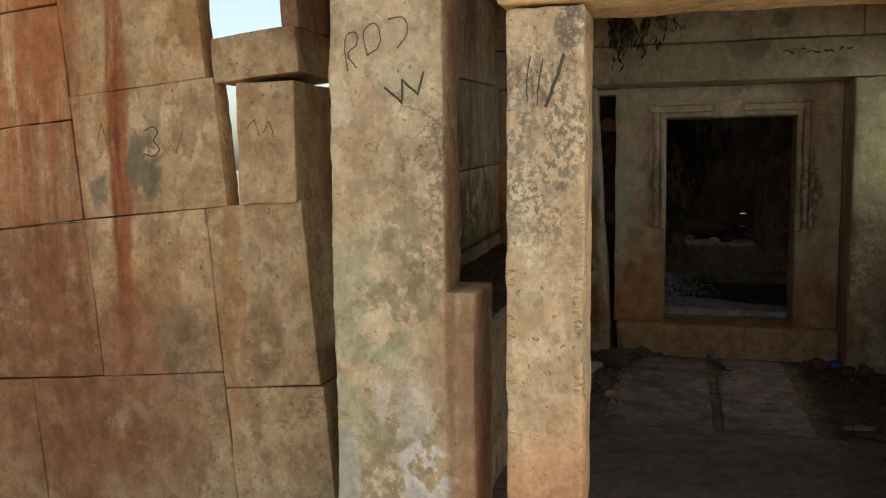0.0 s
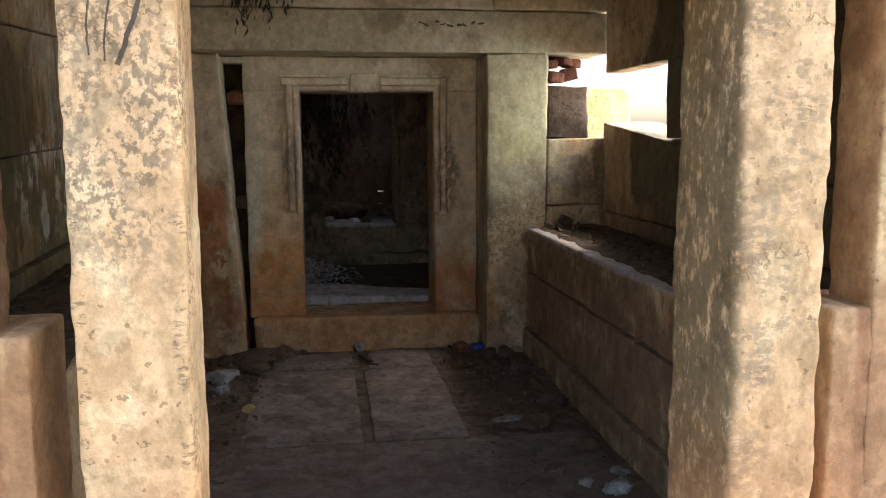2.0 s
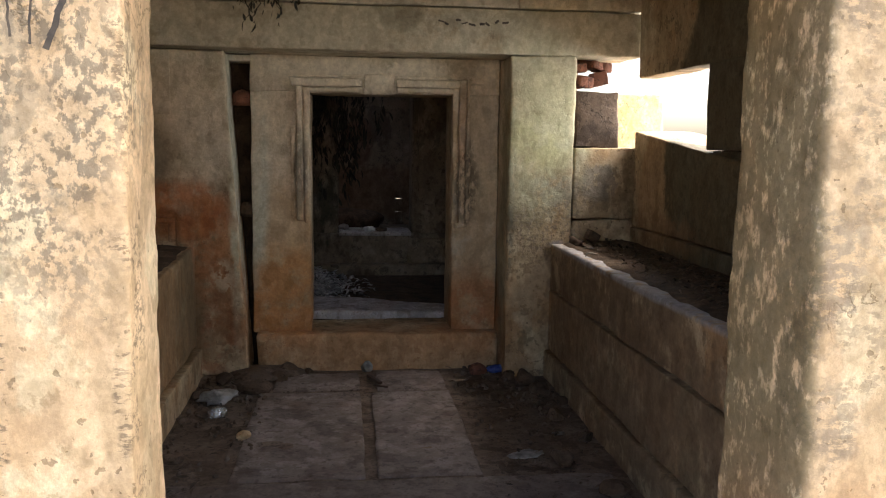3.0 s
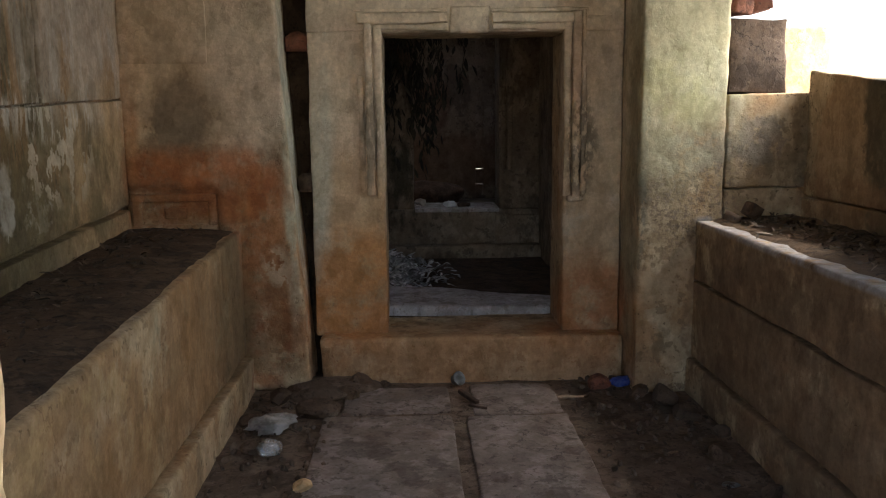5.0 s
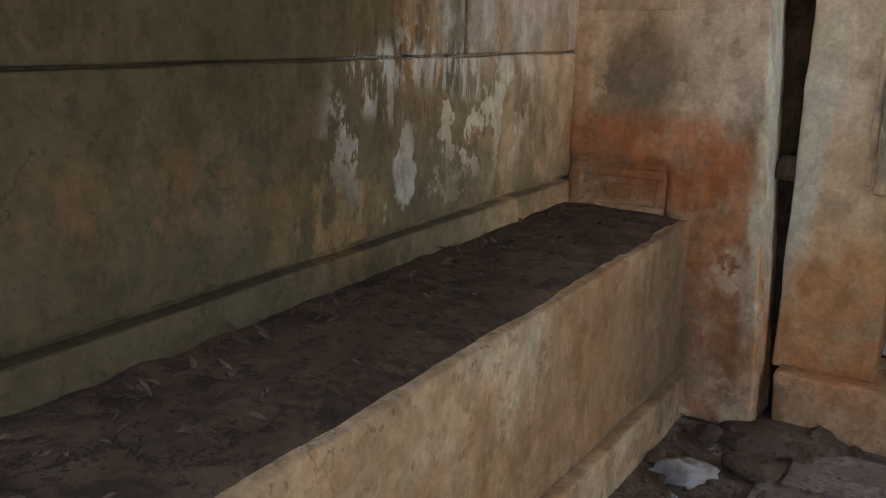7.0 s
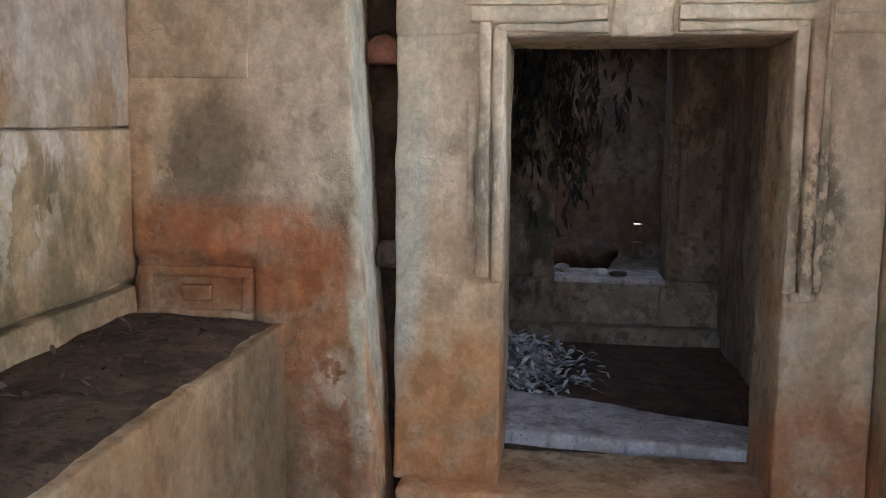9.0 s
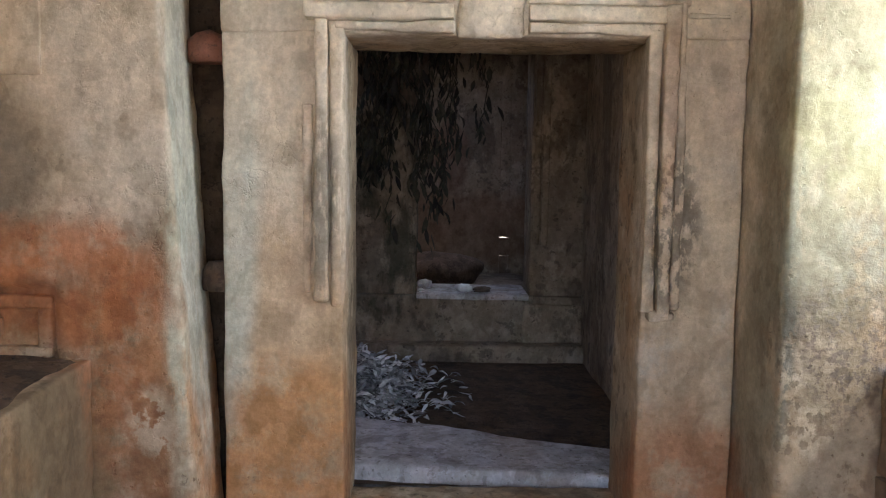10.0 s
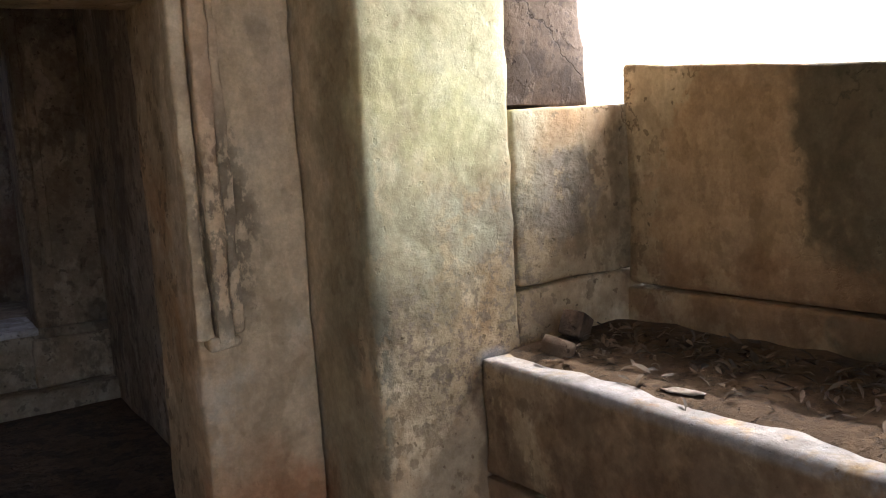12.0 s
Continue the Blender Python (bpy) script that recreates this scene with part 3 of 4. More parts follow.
def block(x0, x1, y0, y1, z0, z1, seg=0.07, r=0.018, amp=0.006, wear=0.6, seed=0, warp=None):
    """A hewn stone: a box with worn, uneven edges and a slightly bumpy face."""
    r, wear = r * 0.7, wear * 1.25
    r = min(r, (x1 - x0) * 0.3, (y1 - y0) * 0.3, (z1 - z0) * 0.3)
    xs, ys, zs = stops(x0, x1, seg, r), stops(y0, y1, seg, r), stops(z0, z1, seg, r)
    bm, made = bmesh.new(), {}
    off = Vector((seed * 3.71, seed * 1.37, seed * 2.13))

    def vert(x, y, z):
        key = (round(x, 5), round(y, 5), round(z, 5))
        if key not in made:
            p = Vector(key)
            rr = r * (1 + wear * noise.noise(p * 6 + off) + wear * 0.7 * noise.noise(p * 21 + off))
            rr = max(rr, r * 0.15)
            core = Vector((min(max(x, x0 + rr), x1 - rr), min(max(y, y0 + rr), y1 - rr), min(max(z, z0 + rr), z1 - rr)))
            d = p - core
            if d.length > 1e-6:
                q = core + d.normalized() * rr
                q += d.normalized() * amp * (noise.noise(p * 3.3 + off) + 0.5 * noise.noise(p * 13 + off))
            else:
                q = p
            made[key] = bm.verts.new(warp(q) if warp else q)
        return made[key]

    def sheet(us, vs, at, flip):
        for i in range(len(us) - 1):
            for j in range(len(vs) - 1):
                c = [at(us[i], vs[j]), at(us[i + 1], vs[j]), at(us[i + 1], vs[j + 1]), at(us[i], vs[j + 1])]
                bm.faces.new([vert(*q) for q in (reversed(c) if flip else c)])

    for z, flip in ((z0, True), (z1, False)):
        sheet(xs, ys, lambda u, v: (u, v, z), flip)
    for y, flip in ((y0, False), (y1, True)):
        sheet(xs, zs, lambda u, v: (u, y, v), flip)
    for x, flip in ((x0, True), (x1, False)):
        sheet(ys, zs, lambda u, v: (x, u, v), flip)
    return bm


def joined(*meshes):
    """One bmesh out of several."""
    out = bmesh.new()
    for bm in meshes:
        data = bpy.data.meshes.new("joined")
        bm.to_mesh(data)
        bm.free()
        out.from_mesh(data)
        bpy.data.meshes.remove(data)
    return out


def setting(name, bm, material, label, category):
    return tagged(linked(name, bm, material), label, category, kind="structure")


def pebble(r, seed, squash=0.6, rough=0.35, detail=2):
    bm = bmesh.new()
    bmesh.ops.create_icosphere(bm, subdivisions=detail, radius=r)
    off = Vector((seed * 1.9, seed * 0.7, seed * 2.3))
    for v in bm.verts:
        k = 1 + rough * noise.noise(v.co / r * 0.9 + off) + rough * 0.4 * noise.noise(v.co / r * 2.3 + off)
        v.co = Vector((v.co.x * k, v.co.y * k * 0.85, max(v.co.z * k * squash, -r * 0.4)))
    return bm


def rock(r, seed, squash=0.65):
    """A broken stone with flat, irregular facets."""
    rng2 = random.Random(seed * 7 + 1)
    bm = bmesh.new()
    bmesh.ops.create_icosphere(bm, subdivisions=3, radius=r * 1.15)
    cuts = []
    for _ in range(11):
        d = Vector((rng2.gauss(0, 1), rng2.gauss(0, 1), rng2.gauss(0, 1))).normalized()
        cuts.append((d, r * rng2.uniform(0.6, 0.98)))
    off = Vector((seed * 1.9, seed * 0.7, seed * 2.3))
    for v in bm.verts:
        for d, k in cuts:
            over = v.co.dot(d) - k
            if over > 0:
                v.co -= d * over
        v.co *= 1 + 0.06 * noise.noise(v.co / r * 3 + off)
        v.co = Vector((v.co.x, v.co.y * 0.85, max(v.co.z * squash, -r * 0.4)))
    return bm


def ribbon(points, width, across=None):
    """A flat stroke through points, each segment widened in the xz plane."""
    bm = bmesh.new()
    for i, (a, b) in enumerate(zip(points, points[1:])):
        lift = Vector((0, -0.0007 * (i % 2), 0))
        a, b = Vector(a) + lift, Vector(b) + lift
        d = (b - a).normalized()
        side = Vector((-d.z, 0, d.x)) * width / 2
        a2, b2 = a - d * width * 0.3, b + d * width * 0.3
        bm.faces.new([bm.verts.new(p) for p in (a2 - side, b2 - side * 0.8, b2 + side * 0.7, a2 + side)])
    return bm


# ---------------------------------------------------------------- ground and floor
def sheet_mesh(x0, x1, y0, y1, z, seg, amp):
    bm = bmesh.new()
    nx, ny = max(1, round((x1 - x0) / seg)), max(1, round((y1 - y0) / seg))
    grid = []
    for i in range(nx + 1):
        row = []
        for j in range(ny + 1):
            p = Vector((x0 + (x1 - x0) * i / nx, y0 + (y1 - y0) * j / ny, z))
            p.z += amp * (noise.noise(p * 1.7) + 0.5 * noise.noise(p * 6))
            row.append(bm.verts.new(p))
        grid.append(row)
    for i in range(nx):
        for j in range(ny):
            bm.faces.new((grid[i][j], grid[i + 1][j], grid[i + 1][j + 1], grid[i][j + 1]))
    return bm


setting("ground", sheet_mesh(-400, 400, -400, 400, -0.2, 20, 0.01), sand, "pale dry sandy ground around the ruin", "ground")
setting("floor", sheet_mesh(-1.6, 2.3, 2.0, 6.2, -0.003, 0.035, 0.013), earth, "dark dusty earth floor with litter between stone slabs", "floor")

# ---------------------------------------------------------------- back wall with the doorway
FACE = 6.10
wall_back = setting("wall_back", joined(block(-2.4, -0.93, 6.02, 6.8, -0.05, 2.05, 0.3, 0.02), block(-1.0, -0.12, 6.72, 6.8, -0.05, 2.05, 0.3, 0.02), block(-0.26, -0.12, 6.49, 6.75, -0.05, 2.05, 0.2, 0.02), block(-0.95, -0.43, 6.10, 6.75, 2.03, 2.07, 0.2, 0.01),
                                        block(0.94, 1.7, 6.16, 6.6, -0.05, 2.05, 0.3, 0.02), block(-0.2, 1.0, 6.2, 6.6, 1.9, 2.05, 0.3, 0.02)),
                    hall_stone, "rear stone wall of the hall around the doorway", "wall")

# added dark backing, so the gap beside the pilaster reads as black shade
part("earth_fill", joined(block(-0.94, -0.44, 6.30, 6.7, -0.05, 2.04, 0.06, 0.02, 0.02, seed=19), block(-0.94, -0.895, 5.97, 6.3, -0.05, 2.04, 0.06, 0.005, 0.004, seed=20)), soil_and_shade, wall_back, "dark backing added behind the pilaster to shade the gap")


def leaning(p):
    p.x -= 0.062 * p.z * max(0.0, (p.x + 0.885) / 0.423)
    if p.y < 6.0 and p.x < -0.89 and p.z < 1.055:
        p.y += 0.035
    return p


part("pilaster", block(-1.36, -0.462, 5.9, 6.225, 0.0, 2.075, 0.024, 0.026, 0.012, 0.8, 1, leaning), hall_stone, wall_back, "pilaster stained rusty red")
part("panel", block(-1.335, -0.915, 5.892, 5.94, 1.675, 2.07, 0.05, 0.006, 0.004, seed=10), hall_stone, wall_back)
part("pilaster", block(1.20, 1.625, 5.76, 6.2, -0.05, 2.075, 0.05, 0.025, 0.012, seed=2), hall_stone, wall_back, "pale yellowish pilaster with a rough lower face")
part("beam", block(-1.5, 2.05, 5.76, 6.2, 2.08, 2.355, 0.07, 0.02, 0.008, seed=3), hall_stone, wall_back, "long stone lintel beam with faded marks")
part("stone_course", block(-1.5, 1.236, 5.74, 6.2, 2.362, 2.70, 0.07, 0.02, 0.008, seed=4), hall_stone, wall_back)
part("stone_course", block(1.246, 2.05, 5.74, 6.2, 2.362, 2.70, 0.07, 0.02, 0.008, seed=5), hall_stone, wall_back)
part("block", block(1.63, 2.1, 5.775, 6.1, 0.86, 1.035, 0.06, 0.02, 0.008, seed=6), hall_stone, wall_back)
part("block", block(1.63, 2.1, 5.765, 6.1, 1.042, 1.505, 0.06, 0.02, 0.008, seed=7), hall_stone, wall_back)
niche = part("carved_block", block(-1.34, -0.90, 5.925, 5.98, 0.78, 1.035, 0.05, 0.012, 0.005, seed=8), hall_stone, wall_back, "low carved block with a raised border")
for a in ((-1.335, -0.905, 0.995, 1.032), (-1.335, -0.905, 0.845, 0.88), (-1.33, -1.28, 0.875, 1.0), (-0.95, -0.905, 0.875, 1.0), (-1.17, -1.06, 0.91, 0.965)):
    part("border", block(a[0], a[1], 5.902, 5.95, a[2], a[3], 0.04, 0.012, 0.005, 0.9, int(a[0] * -50)), hall_stone, niche)

door_1 = tagged(new("door_1"), "carved stone doorframe with worn mouldings, no door leaf", "doorway", kind="structure")
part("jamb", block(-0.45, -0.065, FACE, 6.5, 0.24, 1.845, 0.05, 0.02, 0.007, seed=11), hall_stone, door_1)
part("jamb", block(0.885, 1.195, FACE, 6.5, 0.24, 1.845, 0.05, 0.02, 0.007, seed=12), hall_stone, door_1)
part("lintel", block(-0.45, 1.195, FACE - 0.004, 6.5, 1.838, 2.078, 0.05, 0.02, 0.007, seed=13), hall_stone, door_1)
part("sill", block(-0.42, 1.2, 5.99, 6.50, -0.05, 0.245, 0.06, 0.03, 0.012, seed=14), hall_stone, door_1)
for x0, x1, z0, z1, d, sd in ((0.876, 0.914, 0.985, 1.862, 0.035, 1), (0.922, 0.962, 0.972, 1.93, 0.055, 2), (0.968, 0.998, 0.99, 1.95, 0.03, 11), (0.90, 0.985, 0.955, 0.99, 0.05, 12),
                             (-0.108, -0.07, 0.98, 1.862, 0.022, 3), (-0.158, -0.116, 1.0, 1.92, 0.032, 4), (-0.196, -0.166, 1.02, 1.62, 0.014, 13), (-0.19, 0.275, 1.88, 1.93, 0.045, 5), (-0.10, 0.27, 1.846, 1.876, 0.032, 6),
                             (0.50, 0.965, 1.88, 1.93, 0.045, 7), (0.505, 0.915, 1.846, 1.876, 0.032, 8), (0.285, 0.492, 1.832, 1.965, 0.014, 9), (0.50, 1.0, 1.938, 1.952, 0.02, 14), (-0.21, 0.27, 1.938, 1.952, 0.02, 15), (1.0, 1.13, 1.90, 1.915, 0.014, 10)):
    part("moulding", block(x0, x1, FACE - d, FACE + 0.04, z0, z1, 0.025, 0.018, 0.009, 1.1, 140 + sd), hall_stone, door_1)


def skewed(p):
    """The old threshold slab lies askew behind the sill."""
    k = (p.x + 0.1) / 0.95
    front, back = 6.60 - 0.08 * k, 7.22 - 0.34 * k
    p.y = front + (back - front) * (p.y - 6.56) / 0.44
    p.z -= 0.012 * k
    return p


part("threshold", block(-0.35, 1.2, 6.56, 7.0, 0.0, 0.292, 0.06, 0.035, 0.014, seed=15, warp=skewed), pale_stone, door_1)

# ---------------------------------------------------------------- pillars
def pillar(x0, x1, y0, y1, z1, seed, label):
    ob = linked("pillar", block(x0, x1, y0, y1, -0.22, z1, 0.025, 0.024, 0.007, 1.1, seed), pillar_stone)
    return tagged(ob, label, "pillar", "pillars of the hall front")


pillar_b = pillar(-0.492, -0.235, 2.04, 2.29, 2.0, 21, "square cream stone pillar with dark lichen and charcoal scribbles")
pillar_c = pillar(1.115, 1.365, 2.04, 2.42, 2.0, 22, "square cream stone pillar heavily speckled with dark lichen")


def notched(side, x_in, x_low, x_out, y0, seed, label):
    a, b = sorted((x_in, x_out))
    c, d = sorted((x_low, x_out))
    bm = joined(block(a, b, y0, y0 + 0.22, -0.22, 2.4 if side < 0 else 2.003, 0.03, 0.022, 0.007, 1.1, seed), block(c, d, y0 + 0.007, y0 + 0.3, -0.22, 1.045, 0.035, 0.02, 0.007, 0.9, seed + 1))
    return tagged(linked("pillar", bm, pillar_stone), label, "pillar", "pillars of the hall front")


pillar_a = notched(-1, -0.73, -0.625, -1.155, 2.13, 23, "broad stepped cream stone pillar scrawled with charcoal letters")
pillar_d = notched(1, 1.57, 1.46, 2.0, 2.13, 25, "broad stepped stone pillar with reddish side")

beams = tagged(linked("roof_beam", block(-0.52, 2.3, 2.02, 2.4, 2.005, 2.36, 0.08, 0.025, 0.01, seed=27), pillar_stone), "stone beam resting on the front pillars", "beam", kind="structure")

# ---------------------------------------------------------------- hall side walls
LEFT, RIGHT = -1.34, 2.03


def tilt(p):
    p.z += 0.042 * (p.y - 5.85)
    return p


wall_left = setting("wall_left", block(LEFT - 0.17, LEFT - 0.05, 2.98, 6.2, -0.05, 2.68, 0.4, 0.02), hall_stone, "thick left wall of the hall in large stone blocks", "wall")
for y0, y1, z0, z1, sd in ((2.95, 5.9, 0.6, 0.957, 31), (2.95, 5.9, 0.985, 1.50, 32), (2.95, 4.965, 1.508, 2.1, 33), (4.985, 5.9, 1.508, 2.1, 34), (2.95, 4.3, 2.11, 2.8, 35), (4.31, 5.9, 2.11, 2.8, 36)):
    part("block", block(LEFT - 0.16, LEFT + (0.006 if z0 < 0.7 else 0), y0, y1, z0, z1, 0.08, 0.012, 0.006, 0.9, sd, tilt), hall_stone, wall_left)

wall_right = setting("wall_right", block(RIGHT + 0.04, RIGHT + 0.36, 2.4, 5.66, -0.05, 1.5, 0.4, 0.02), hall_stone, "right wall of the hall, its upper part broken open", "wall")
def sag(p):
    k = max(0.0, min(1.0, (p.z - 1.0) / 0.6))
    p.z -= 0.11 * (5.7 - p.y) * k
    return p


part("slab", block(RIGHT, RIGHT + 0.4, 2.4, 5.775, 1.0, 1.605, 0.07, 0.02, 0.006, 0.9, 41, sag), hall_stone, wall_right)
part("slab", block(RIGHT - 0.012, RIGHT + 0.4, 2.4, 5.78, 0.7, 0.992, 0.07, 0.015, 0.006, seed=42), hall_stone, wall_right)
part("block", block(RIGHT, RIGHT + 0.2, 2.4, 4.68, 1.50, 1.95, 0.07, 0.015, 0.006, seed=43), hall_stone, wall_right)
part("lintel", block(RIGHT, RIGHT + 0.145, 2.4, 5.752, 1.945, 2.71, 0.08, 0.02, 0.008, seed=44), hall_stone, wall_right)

# ---------------------------------------------------------------- benches
bench_l = thing("stone_bench", (-1.0, 4.3, 0), "long stained stone bench built along the wall", "bench", "stone benches of the hall")
part("seat_slab", block(-1.36, -0.79, 2.62, 5.9, 0.2, 0.845, 0.06, 0.022, 0.008, 0.8, 51, lambda p: Vector((p.x, p.y, p.z + 0.042 * (p.y - 5.85) * max(0, p.z - 0.2) / 0.645))), hall_stone, bench_l)
part("plinth", block(-1.36, -0.755, 2.62, 6.0, -0.05, 0.185, 0.06, 0.02, 0.008, 0.8, 52), hall_stone, bench_l)
bench_r = thing("stone_bench", (1.75, 4.3, 0), "long stone bench under the broken window, littered with leaves", "bench", "stone benches of the hall")
part("seat_slab", block(1.49, 2.05, 2.5, 5.76, 0.585, 0.88, 0.06, 0.02, 0.008, 0.8, 53), hall_stone, bench_r)
part("front_panel", block(1.485, 2.05, 2.5, 5.9, 0.19, 0.575, 0.06, 0.012, 0.008, 0.8, 54), hall_stone, bench_r)
part("plinth", block(1.465, 2.05, 2.5, 6.0, -0.05, 0.175, 0.06, 0.02, 0.008, 0.8, 55), hall_stone, bench_r)

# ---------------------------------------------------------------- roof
# gaps over chamber and sanctum are unseen, added to let skylight in
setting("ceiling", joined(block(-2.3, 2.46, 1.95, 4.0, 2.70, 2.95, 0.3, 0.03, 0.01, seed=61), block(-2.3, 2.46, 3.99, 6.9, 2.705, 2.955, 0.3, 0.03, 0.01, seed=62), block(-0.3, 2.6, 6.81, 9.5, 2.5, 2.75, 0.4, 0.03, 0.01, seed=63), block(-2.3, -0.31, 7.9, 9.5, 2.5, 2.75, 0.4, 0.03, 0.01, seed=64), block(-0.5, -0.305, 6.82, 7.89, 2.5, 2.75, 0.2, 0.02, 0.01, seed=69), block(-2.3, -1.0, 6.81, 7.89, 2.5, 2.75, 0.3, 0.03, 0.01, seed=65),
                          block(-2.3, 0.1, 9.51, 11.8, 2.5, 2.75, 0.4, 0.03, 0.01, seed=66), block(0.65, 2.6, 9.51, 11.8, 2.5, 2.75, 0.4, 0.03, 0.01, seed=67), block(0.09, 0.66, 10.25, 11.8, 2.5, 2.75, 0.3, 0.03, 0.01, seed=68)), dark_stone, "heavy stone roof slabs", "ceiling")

# ---------------------------------------------------------------- porch wall with the dislodged block
wall_porch = thing("wall_porch", (-1.5, 2.6, 0), "weathered ochre block wall streaked with red, partly dislodged", "wall", kind="structure")
TIP = radians(5)


def tipped(p):
    """The whole wall has settled and leans sideways."""
    dx, dz = p.x + 1.36, p.z
    p.x, p.z = -1.36 + dx * math.cos(TIP) - dz * math.sin(TIP), dz * math.cos(TIP) + dx * math.sin(TIP)
    return p


for x0, x1, z0, z1, d, sd in ((-1.85, -1.37, -0.35, 0.545, 0, 71), (-1.85, -1.385, 0.552, 1.362, 0.006, 72), (-2.9, -1.856, -0.35, 0.62, 0, 73), (-2.49, -1.856, 0.624, 1.362, 0.004, 74), (-3.3, -2.496, 0.624, 1.355, 0.01, 75),
                             (-2.49, -1.74, 1.3645, 1.93, 0.004, 76), (-2.49, -1.775, 1.9305, 2.95, 0.004, 87), (-3.3, -2.496, 1.362, 1.825, 0, 77), (-3.3, -2.496, 1.832, 2.35, 0.008, 78), (-5.2, -3.306, -0.5, 1.25, 0, 79), (-5.2, -3.306, 1.26, 2.4, 0.01, 80),
                             (-3.3, -2.496, 2.357, 2.95, 0, 81), (-1.733, -1.33, 1.90, 2.09, 0.004, 82), (-1.41, -1.33, 2.093, 2.95, 0.05, 86), (-3.3, -2.906, -0.5, 0.62, 0.006, 84), (-5.2, -3.306, 2.41, 3.0, 0, 85)):
    part("block", block(x0, x1, 2.6 + d, 2.72 if sd in (76, 87) else 3.05, z0, z1, 0.05, 0.009, 0.008, 1.0, sd, tipped), porch_stone, wall_porch)
part("block", block(-1.785, -1.512, 2.585, 2.98, 1.340, 1.858, 0.04, 0.014, 0.008, 0.9, 83), porch_stone, wall_porch, "dislodged block standing askew in its gap")

# ---------------------------------------------------------------- inner chamber and sanctum
# the chamber floor's shade is put into its dark colour
setting("floor_chamber", sheet_mesh(-1.3, 1.7, 6.55, 8.9, 0.225, 0.06, 0.008), soil_and_shade, "chamber floor with its black shade put into a dark earth colour", "floor")
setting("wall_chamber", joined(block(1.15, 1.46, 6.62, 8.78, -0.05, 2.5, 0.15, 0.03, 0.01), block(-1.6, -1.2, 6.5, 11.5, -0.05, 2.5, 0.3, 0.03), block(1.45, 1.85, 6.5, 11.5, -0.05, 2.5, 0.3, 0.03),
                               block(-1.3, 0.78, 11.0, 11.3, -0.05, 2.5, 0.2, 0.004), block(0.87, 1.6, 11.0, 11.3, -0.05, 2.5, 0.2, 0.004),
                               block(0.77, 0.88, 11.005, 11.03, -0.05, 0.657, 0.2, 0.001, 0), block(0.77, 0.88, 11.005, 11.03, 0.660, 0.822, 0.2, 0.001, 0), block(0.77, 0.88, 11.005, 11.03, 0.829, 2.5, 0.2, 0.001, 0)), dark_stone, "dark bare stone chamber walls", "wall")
door_2 = tagged(new("door_2"), "inner stone doorframe with raised sill", "doorway", kind="structure")
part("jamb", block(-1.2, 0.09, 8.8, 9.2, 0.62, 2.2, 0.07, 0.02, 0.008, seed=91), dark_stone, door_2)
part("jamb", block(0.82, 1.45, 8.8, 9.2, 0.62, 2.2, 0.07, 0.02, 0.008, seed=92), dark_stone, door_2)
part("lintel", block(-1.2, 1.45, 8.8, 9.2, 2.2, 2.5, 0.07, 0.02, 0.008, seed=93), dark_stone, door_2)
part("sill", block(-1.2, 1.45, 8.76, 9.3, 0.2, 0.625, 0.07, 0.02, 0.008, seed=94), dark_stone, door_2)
# added cap: light on the inner sill put into a pale colour
part("sill_cap", block(0.095, 0.815, 8.75, 9.25, 0.60, 0.634, 0.06, 0.012, 0.006, seed=95), pale_stone, door_2, "top of the inner sill, painted pale as if lit")
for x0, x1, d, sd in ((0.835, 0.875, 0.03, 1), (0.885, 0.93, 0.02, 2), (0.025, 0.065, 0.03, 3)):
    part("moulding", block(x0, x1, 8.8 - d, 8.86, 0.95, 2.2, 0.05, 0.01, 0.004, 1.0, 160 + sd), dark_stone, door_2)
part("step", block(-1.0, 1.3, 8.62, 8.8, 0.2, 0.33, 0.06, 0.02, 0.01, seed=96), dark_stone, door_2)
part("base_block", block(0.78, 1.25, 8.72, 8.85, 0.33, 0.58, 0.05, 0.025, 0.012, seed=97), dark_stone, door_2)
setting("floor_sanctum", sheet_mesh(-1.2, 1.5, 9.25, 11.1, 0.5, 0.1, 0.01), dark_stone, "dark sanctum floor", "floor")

# ---------------------------------------------------------------- floor slabs
floor_slabs = thing("stone_paving", (0.25, 4.8, 0), "worn grey stone slabs set in the earth floor", "paving", kind="structure")
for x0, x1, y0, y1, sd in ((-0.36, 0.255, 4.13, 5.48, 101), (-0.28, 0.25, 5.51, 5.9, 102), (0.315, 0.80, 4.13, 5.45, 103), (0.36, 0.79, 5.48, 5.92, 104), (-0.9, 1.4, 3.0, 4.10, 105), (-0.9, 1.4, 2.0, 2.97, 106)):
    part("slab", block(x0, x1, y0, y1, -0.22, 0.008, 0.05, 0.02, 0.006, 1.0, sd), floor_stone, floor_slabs)

